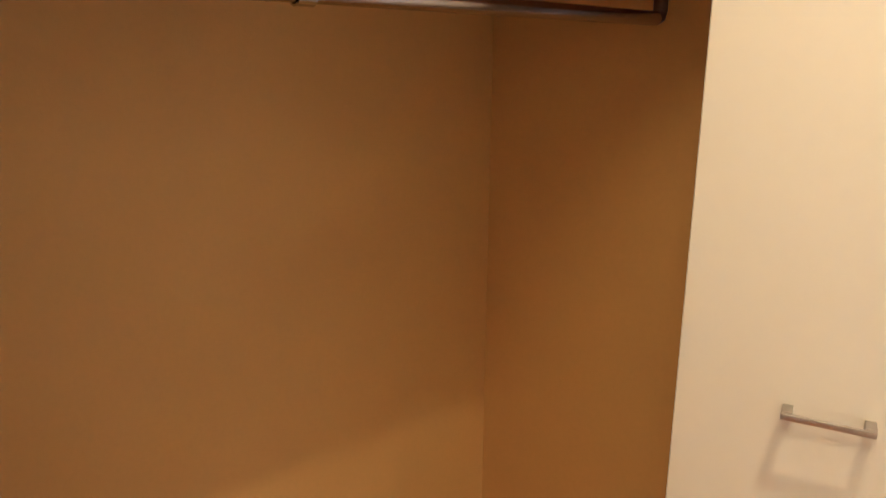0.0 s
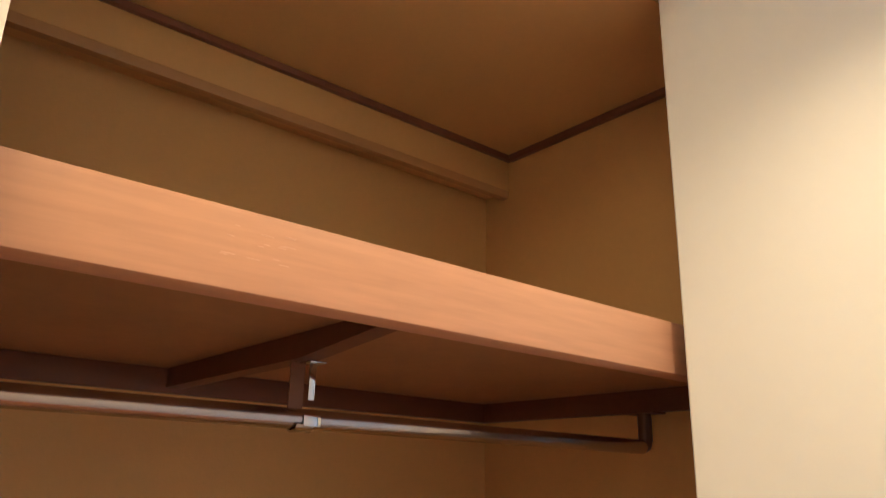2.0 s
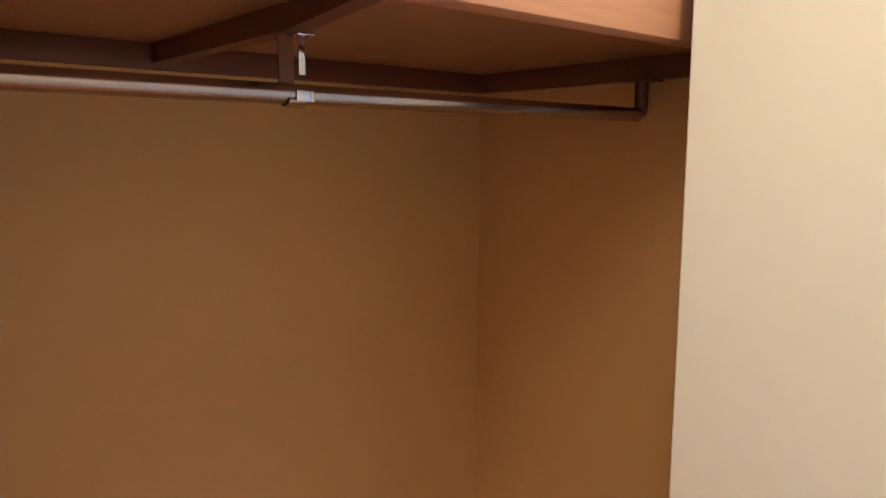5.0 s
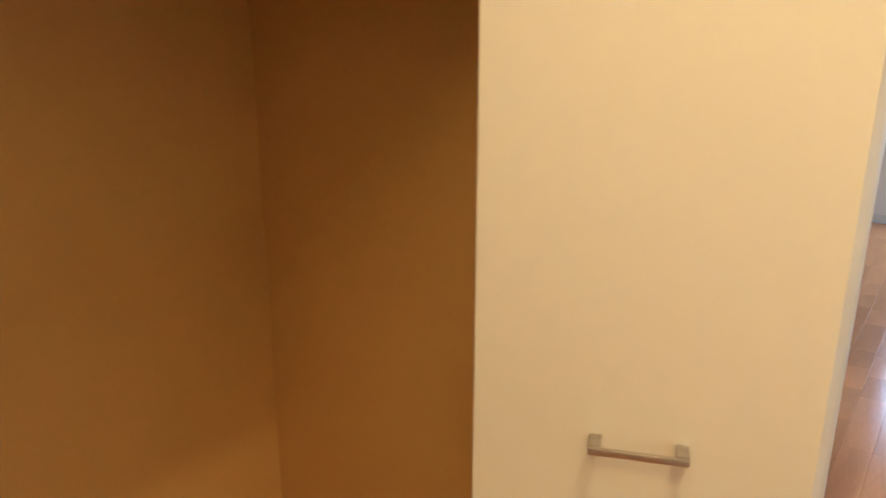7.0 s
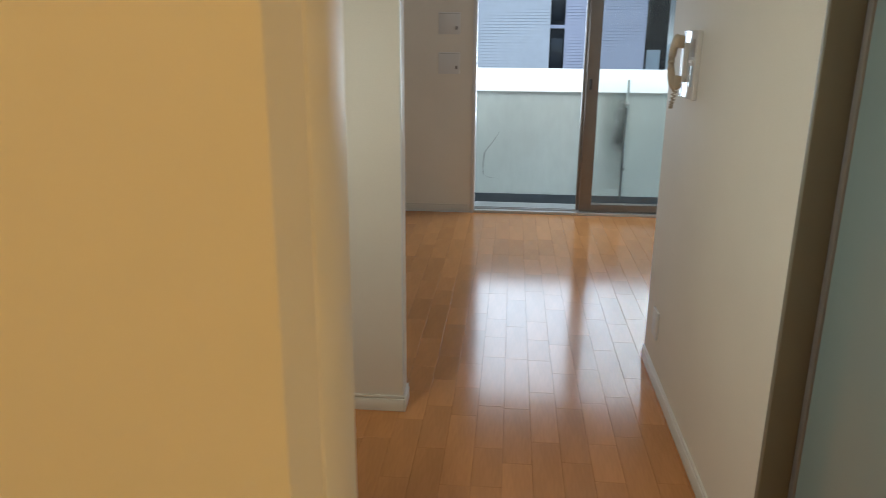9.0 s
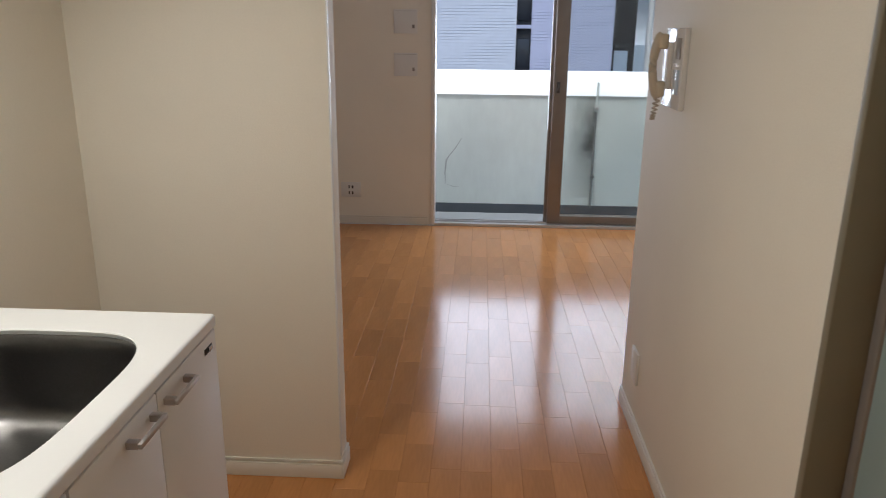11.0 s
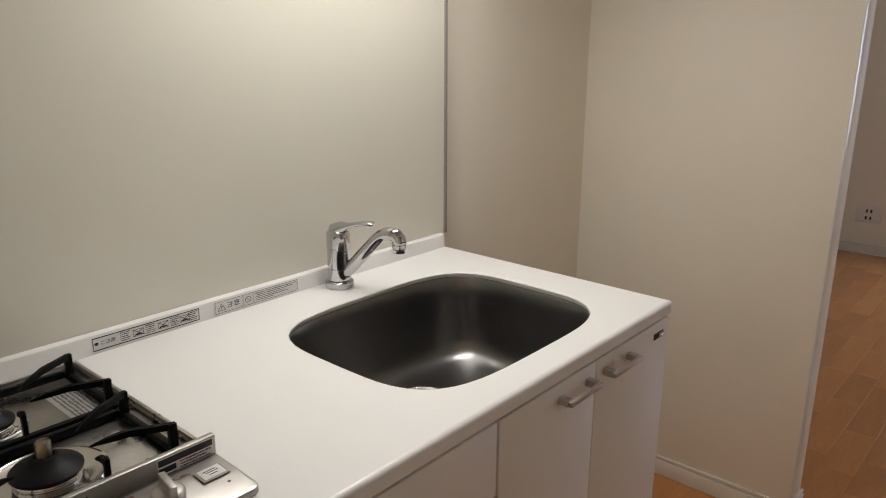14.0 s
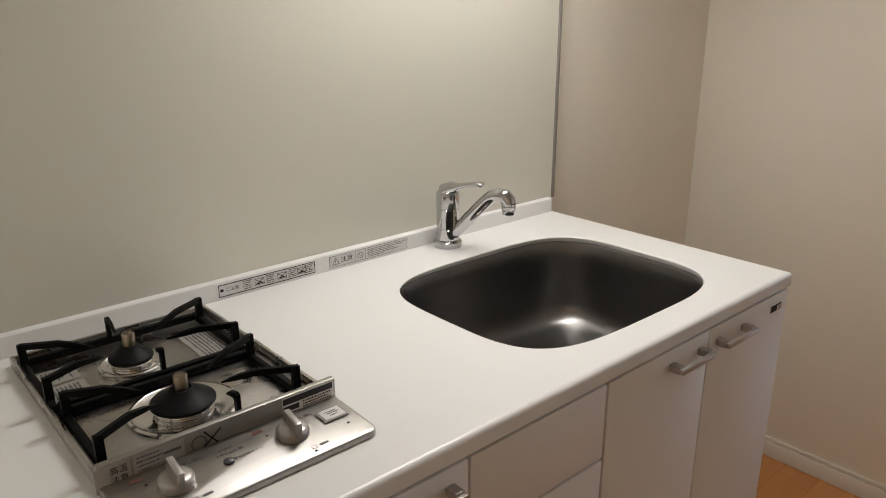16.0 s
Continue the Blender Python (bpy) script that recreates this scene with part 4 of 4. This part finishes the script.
def knob(x, y, turn_deg):
    m = on_panel(x, y)
    bm = lathe([(0.0, 0.0), (0.0185, 0.0), (0.0185, 0.007), (0.0178, 0.009), (0.0165, 0.0105), (0.0125, 0.012), (0.0, 0.0125)], (0, 0, 0), 32)
    box(-0.0042, 0.0042, -0.0195, 0.0165, 0.006, 0.0245, bevel=0.0018, bm=bm, turn=Matrix.Rotation(radians(turn_deg), 4, "Z"))
    bmesh.ops.transform(bm, matrix=m, verts=bm.verts)
    return part("knob", bm, KNOBM, hob, "silver plastic burner knob")


knob(0.476, -0.977, -8)
knob(0.478, -1.113, -4)
for y in (-0.977, -1.113):
    writing("押し回し", 0.0062, on_panel(0.452, y + 0.028), REDINK if y > -1 else GREYINK, hob)
    writing("止", 0.006, on_panel(0.444, y + 0.009), GREYINK, hob)
    print_bars("print", on_panel(0.447, y - 0.030), [(-0.006, 0.006, -0.003, 0.003)], REDINK, hob)
    print_bars("dot", on_panel(0.460, y - 0.024), [(-0.0015, 0.0015, -0.0015, 0.0015)], INK, hob)
    print_bars("print", on_panel(0.512, y + 0.006), [(-0.003, 0.003, -0.003, -0.0025), (-0.003, 0.003, 0.0025, 0.003), (-0.003, -0.0025, -0.003, 0.003), (0.0025, 0.003, -0.003, 0.003), (0.007, 0.018, -0.0018, 0.0018)], GREYINK, hob)
    print_bars("dot", on_panel(0.519, y + 0.004), [(-0.0017, 0.0017, -0.0017, 0.0017)], INK, hob)
print_bars("print", on_panel(0.462, -1.046), small_print([(-0.016, 0.016, -0.0022, 0.0022), (-0.010, 0.006, 0.0075, 0.0095)]), GREYINK, hob)
writing("電池交換サイン", 0.0052, on_panel(0.4765, -1.032), GREYINK, hob)
part("sensor_button", lathe([(0.0, 0), (0.006, 0), (0.0058, 0.0015), (0.004, 0.003), (0.0, 0.0035)], (0.477, -1.055, CT + 0.0112), 20), SCREEN, hob, "round dark button")
cell = part("battery_lid", box(-0.0165, 0.0165, -0.0125, 0.0125, 0, 0.0022, bevel=0.001, turn=on_panel(0.470, -0.921)), EDGEGREY, hob, "square battery lid with a grey rim")
part("plate", box(-0.0135, 0.0135, -0.0098, 0.0098, 0.0023, 0.003, bevel=0.0003, turn=on_panel(0.470, -0.921)), PAPER, cell)
print_bars("print", on_panel(0.470, -0.921) @ Matrix.Translation((0, 0, 0.0031)), [(-0.009, 0.007, 0.003, 0.0045), (-0.007, 0.009, -0.0005, 0.001), (-0.005, 0.005, -0.005, -0.0035)], GREYINK, cell)
print_bars("dot", on_panel(0.496, -0.915), [(-0.0017, 0.0017, -0.0017, 0.0017)], INK, hob)

LIPM = Matrix.Translation((0.4348, 0, CT + 0.019)) @ Matrix(((0, 0, 1, 0), (1, 0, 0, 0), (0, 1, 0, 0), (0, 0, 0, 1)))
lip_note = part("label", box(-0.966, -0.896, -0.0135, 0.0145, 0.0, 0.0003, turn=LIPM), PAPER, hob, "white label with black print")
print_bars("print", LIPM @ Matrix.Translation((0, 0, 0.0004)), [(-0.965, -0.897, 0.0055, 0.0135), (-0.965, -0.944, -0.0035, 0.0030), (-0.965, -0.944, -0.0115, -0.006)] + small_print([(-0.939, -0.900 - 0.004 * (k % 2), 0.0015 - k * 0.0036, 0.0037 - k * 0.0036) for k in range(4)]), INK, hob)
hot_note = part("label", box(-1.178, -1.142, -0.0145, 0.0145, 0.0, 0.0003, turn=LIPM), SILVERPAPER, hob, "silver label")
writing("高温", 0.0095, LIPM @ Matrix.Translation((-1.154, 0.0055, 0.0004)), INK, hob)
writing("注意", 0.0095, LIPM @ Matrix.Translation((-1.154, -0.0055, 0.0004)), INK, hob)
part("label", box(-1.139, -1.085, -0.0125, 0.0135, 0.0, 0.0003, turn=LIPM), SILVERPAPER, hob, "shiny label")
print_bars("print", LIPM @ Matrix.Translation((0, 0, 0.0004)), small_print([(-1.136, -1.112 + 0.003 * (k % 2), 0.009 - k * 0.005, 0.0115 - k * 0.005) for k in range(5)]) + [(-1.108, -1.089, 0.003, 0.006)], GREYINK, hob)
ring = lathe([(0.0075, 0), (0.009, 0), (0.009, 0.0003), (0.0075, 0.0003), (0.0075, 0)], (-1.069, 0, 0), 24, caps=False)
bmesh.ops.transform(ring, matrix=LIPM, verts=ring.verts)
part("pictogram_ring", ring, GREYINK, hob)
for a0 in (38, -52):
    print_bars("cross", LIPM @ Matrix.Translation((-1.054, 0.001, 0.0004)) @ Matrix.Rotation(radians(a0), 4, "Z"), [(-0.014, 0.014, -0.0009, 0.0009)], INK, hob)

TRAYM = Matrix.Translation((0, 0, CT + 0.0063)) @ Matrix(((0, -1, 0, 0), (1, 0, 0, 0), (0, 0, 1, 0), (0, 0, 0, 1)))


def tray_label(x0, x1, y0, y1):
    part("label", boxes((x0, x1, y0, y1, CT + 0.0061, CT + 0.0064)), SILVERPAPER, hob, "silver label on the tray")
    bars = []
    for k in range(7):
        yy = y0 + 0.006 + k * (y1 - y0 - 0.012) / 7
        bars.append((x0 + 0.006, x1 - 0.006 - 0.006 * (k % 3), yy, yy + 0.0036))
    print_bars("print", Matrix.Translation((0, 0, CT + 0.0065)), small_print(bars), GREYINK, hob)


tray_label(0.125, 0.235, -0.968, -0.918)
tray_label(0.115, 0.160, -1.160, -1.112)
tray_label(0.168, 0.225, -1.160, -1.112)


def burner(x, y, size, plate):
    """A gas burner: drip ring, chrome ring, black cap with a raised eye, brass igniter."""
    b = part("burner", lathe([(plate * 0.92, 0.0), (plate * 0.985, 0.0), (plate, 0.002), (plate * 0.985, 0.0045), (plate * 0.93, 0.0058), (plate * 0.91, 0.0048), (size * 0.70, 0.0022), (size * 0.60, 0.0040), (size * 0.55, 0.0040)], (x, y, CT + 0.0061), 56, caps=False), RINGM, hob, "polished steel drip ring")
    part("burner_head", lathe([(size * 0.54, 0.0), (size * 0.54, 0.005), (size * 0.60, 0.0070), (size * 0.61, 0.0085), (size * 0.575, 0.0092), (size * 0.61, 0.0100), (size * 0.61, 0.0120), (0, 0.0120)], (x, y, CT + 0.0045), 56), RINGM, b)
    part("burner_cap", lathe([(size * 0.60, 0.0184), (size * 0.645, 0.0200), (size * 0.645, 0.0225), (size * 0.62, 0.0240), (size * 0.44, 0.0290), (size * 0.30, 0.0345), (size * 0.24, 0.0385), (size * 0.19, 0.0390), (size * 0.17, 0.036), (0, 0.036)], (x, y, CT - 0.001), 56), CAPBLACK, b, "black burner cap")
    part("sensor", lathe([(0.0, 0.026), (0.0085, 0.026), (0.0085, 0.052), (0.0075, 0.0535), (0.0070, 0.052), (0.0, 0.052)], (x, y, CT + 0.0015), 20), BRASS, b, "metal heat sensor")
    return b


burner(0.173, -1.050, 0.045, 0.043)
burner(0.335, -1.045, 0.060, 0.066)


def finger_bar(points, bm):
    """A flat finger that narrows to a blunt point."""
    sweep(points, 0, flat=(0.0058, 0.0082), bm=bm)
    bm.verts.ensure_lookup_table()
    for back, k in ((1, 0.22), (2, 0.8)):
        ring = bm.verts[len(bm.verts) - 4 * back:len(bm.verts) - 4 * (back - 1)]
        mid = sum((v.co for v in ring), Vector()) / 4
        for v in ring:
            v.co = mid + (v.co - mid) * k


def trivet(x0, x1, y0, y1, cx, cy):
    """A black pan support: a rectangular frame with legs and five fingers that reach over the burner."""
    t = part("trivet", boxes((x0, x1, y0, y0 + 0.009, CT + 0.008, CT + 0.019), (x0, x1, y1 - 0.009, y1, CT + 0.008, CT + 0.019),
                             (x0, x0 + 0.009, y0 + 0.009, y1 - 0.009, CT + 0.008, CT + 0.019), (x1 - 0.009, x1, y0 + 0.009, y1 - 0.009, CT + 0.008, CT + 0.019),
                             (x0, x0 + 0.008, y0, y0 + 0.008, CT + 0.006, CT + 0.008), (x1 - 0.008, x1, y1 - 0.008, y1, CT + 0.006, CT + 0.008), bevel=0.0018), BLACK, hob, "black enamelled trivet")
    dx = (x1 - x0)
    for px, py in ((x0 + dx * 0.13, y0 + 0.005), (x0 + dx * 0.87, y0 + 0.005), (x0 + dx * 0.13, y1 - 0.005), (x0 + dx * 0.87, y1 - 0.005)):
        ex, ey = cx + (px - cx) * 0.34, cy + (py - cy) * 0.34
        mx, my = cx + (px - cx) * 0.66, cy + (py - cy) * 0.66
        bm = bmesh.new()
        sweep([(px, py, CT + 0.014), (px, py, CT + 0.048)], 0, flat=(0.0065, 0.010), bm=bm)
        finger_bar([(px + (px - cx) * 0.02, py + (py - cy) * 0.02, CT + 0.0445), (mx, my, CT + 0.0460), (ex + (mx - ex) * 0.45, ey + (my - ey) * 0.45, CT + 0.0420), (ex, ey, CT + 0.0375)], bm)
        part("finger", bm, BLACK, t)
    return t


t_rear = trivet(0.080, 0.244, GY0 + 0.004, GY1 - 0.023, 0.173, -1.050)
t_front = trivet(0.252, 0.416, GY0 + 0.010, GY1 - 0.026, 0.335, -1.045)
for px, ex, y, t in ((0.085, 0.118, -1.050, t_rear), (0.411, 0.383, -1.010, t_front), (0.236, 0.215, -1.030, t_rear)):
    bm = bmesh.new()
    sweep([(px, y, CT + 0.014), (px, y, CT + 0.048)], 0, flat=(0.007, 0.0055), bm=bm)
    finger_bar([(px, y, CT + 0.0450), ((px + ex) / 2, y, CT + 0.0430), (ex, y, CT + 0.0360)], bm)
    part("finger", bm, BLACK, t)

# strip light over the worktop
strip = base("strip_light", "slim white strip light on the wall over the sink", "wall light", (0.12, -0.28, 1.76))
part("housing", boxes((0.0045, 0.26, -0.56, 0.0, 1.76, 1.82), bevel=0.004), PLASTIC, strip)
part("diffuser", boxes((0.185, 0.235, -0.54, -0.02, 1.748, 1.7595), bevel=0.004), STRIPGLOW, strip)

# ---- living room fittings ----


def wall_cover(x0, x1, z0, z1):
    c = base("wall_hatch", "flush white square wall hatch with a small turn lock", "hatch", ((x0 + x1) / 2, WY, z0), "hatches beside the window")
    part("panel", boxes((x0, x1, WY - 0.006, WY, z0, z1), bevel=0.0015), PLASTIC, c)
    part("groove", boxes((x0 + 0.008, x1 - 0.008, WY - 0.0066, WY - 0.0061, z1 - 0.011, z1 - 0.0095)), EDGEGREY, c)
    part("lock", box(x1 - 0.036, x1 - 0.018, WY - 0.011, WY - 0.0061, z0 + 0.035, z0 + 0.060, bevel=0.001), EDGEGREY, c, "small grey turn lock")
    return c


wall_cover(0.507, 0.672, 1.375, 1.535)
wall_cover(0.507, 0.672, 1.085, 1.245)
outlet = base("wall_outlet", "white wall outlet plate with two dark sockets", "outlet", (0.178, WY, 0.21))
part("plate", boxes((0.105, 0.252, WY - 0.007, WY, 0.205, 0.315), bevel=0.002), PLASTIC, outlet)
for z in (0.235, 0.28):
    for x in (0.165, 0.190):
        part("socket", boxes((x - 0.005, x + 0.005, WY - 0.0078, WY - 0.0071, z - 0.011, z + 0.011)), INK, outlet)

# ---- door phone on the corridor wall ----
phone = base("door_phone", "ivory door phone with a handset on the wall", "door phone", (RX, 0.95, 1.2))
part("back_plate", box(RX - 0.017, RX, 0.825, 1.035, 1.182, 1.412, bevel=0.003), GLOSSW, phone, "white back plate")
part("screen_panel", box(RX - 0.0188, RX - 0.0171, 0.845, 0.905, 1.225, 1.295, bevel=0.0006), PALEBLUE, phone, "glossy pale blue panel")
part("speaker", box(RX - 0.0188, RX - 0.0171, 0.848, 0.902, 1.325, 1.385, bevel=0.0006), EDGEGREY, phone, "grey speaker grille")
part("button_bar", box(RX - 0.021, RX - 0.0171, 0.845, 0.905, 1.304, 1.314, bevel=0.001), PLASTIC, phone)
HY = 0.965
bow = []
for k in range(13):
    a = radians(-72 + 12 * k)
    bow.append((RX - 0.034 - 0.034 * math.cos(a), HY, 1.304 + 0.088 * math.sin(a) / math.sin(radians(72))))
handset = part("handset", sweep(bow, [0.016, 0.017, 0.016, 0.0145, 0.0135, 0.013, 0.013, 0.013, 0.0135, 0.0145, 0.016, 0.017, 0.016], seg=18), HANDSET, phone, "ivory handset")
part("earpiece", box(RX - 0.058, RX - 0.030, HY - 0.021, HY + 0.021, 1.352, 1.396, bevel=0.007, seg=3), HANDSET, phone)
part("mouthpiece", box(RX - 0.056, RX - 0.030, HY - 0.021, HY + 0.021, 1.212, 1.258, bevel=0.007, seg=3), HANDSET, phone)
part("cradle", boxes((RX - 0.030, RX - 0.0171, HY - 0.03, HY + 0.03, 1.235, 1.372), bevel=0.003), PLASTIC, phone)
cord = []
for i in range(120):
    a = i * 0.8
    s = i / 119
    cord.append((RX - 0.044 - 0.012 * math.sin(s * math.pi) + 0.006 * math.cos(a), HY - 0.012 + 0.03 * s + 0.006 * math.sin(a), 1.213 - 0.07 * math.sin(s * math.pi)))
part("cord", sweep(cord, 0.0024, seg=6), HANDSET, phone, "coiled ivory cord")
switch = base("wall_outlet", "white outlet plate low on the corridor wall", "outlet", (RX, 1.11, 0.2))
part("plate", box(RX - 0.008, RX, 1.065, 1.16, 0.185, 0.305, bevel=0.002), PLASTIC, switch)
part("socket", boxes((RX - 0.0087, RX - 0.0081, 1.10, 1.125, 0.22, 0.27)), PAPER, switch)

# ---- floor planks ----
PW = 0.1005
LENGTHS = (0.228, 0.303, 0.378, 0.452)


def plank_mesh(length):
    bm = bmesh.new()
    w, c, z0, z1 = PW / 2 - 0.0002, 0.0006, -0.012, 0.0
    l = length / 2 - 0.0002
    low = [bm.verts.new((a * w, b * l, z0)) for a, b in ((-1, -1), (1, -1), (1, 1), (-1, 1))]
    mid = [bm.verts.new((a * w, b * l, z1 - c)) for a, b in ((-1, -1), (1, -1), (1, 1), (-1, 1))]
    top = [bm.verts.new((a * (w - c), b * (l - c), z1)) for a, b in ((-1, -1), (1, -1), (1, 1), (-1, 1))]
    for a, b in ((low, mid), (mid, top)):
        for i in range(4):
            bm.faces.new((a[i], a[(i + 1) % 4], b[(i + 1) % 4], b[i]))
    bm.faces.new(top)
    bmesh.ops.recalc_face_normals(bm, faces=bm.faces)
    me = bpy.data.meshes.new("plank")
    bm.to_mesh(me)
    bm.free()
    me.materials.append(PLANK)
    return me


PLANKS = {l: plank_mesh(l) for l in LENGTHS}
rnd = random.Random(11)
verts, faces = [], []
for col in range(-10, 34):
    x = col * PW + 0.031
    y = -4.0 + rnd.uniform(-0.3, 0.0)
    while y < WY - 0.02:
        l = rnd.choice(LENGTHS)
        cy = y + l / 2
        y += l
        under = cy < PY1 and (x > RX + 0.1 or x < -0.05) or (x < 0.5 and cy < 0.0) or (x < PX - 0.06 and PY0 < cy < PY1) or cy + l / 2 > WY + 0.3
        if under and not (cy > 1.32):
            continue
        end = min(cy + l / 2, WY - 0.0145)
        near = 0.0 < x < 2.35 and cy > -0.75 and end == cy + l / 2
        if near:
            p = new("plank", PLANKS[l])
            p.location = (x, cy, 0)
            p.parent = floor
        else:
            s = len(verts)
            a, y0, y1 = PW / 2 - 0.0008, max(cy - l / 2, -3.99) + 0.0008, end - 0.0008
            for dz in (-0.0118, 0.0):
                verts += [(x - a, y0, dz), (x + a, y0, dz), (x + a, y1, dz), (x - a, y1, dz)]
            faces += [(s + 4, s + 5, s + 6, s + 7), (s, s + 1, s + 5, s + 4), (s + 1, s + 2, s + 6, s + 5), (s + 2, s + 3, s + 7, s + 6), (s + 3, s, s + 4, s + 7)]
me = bpy.data.meshes.new("far_planks")
me.from_pydata(verts, [], faces)
me.materials.append(PLANK)
rest = new("far_planks", me)
rest.parent = floor
tagged(rest, kind="stuff")
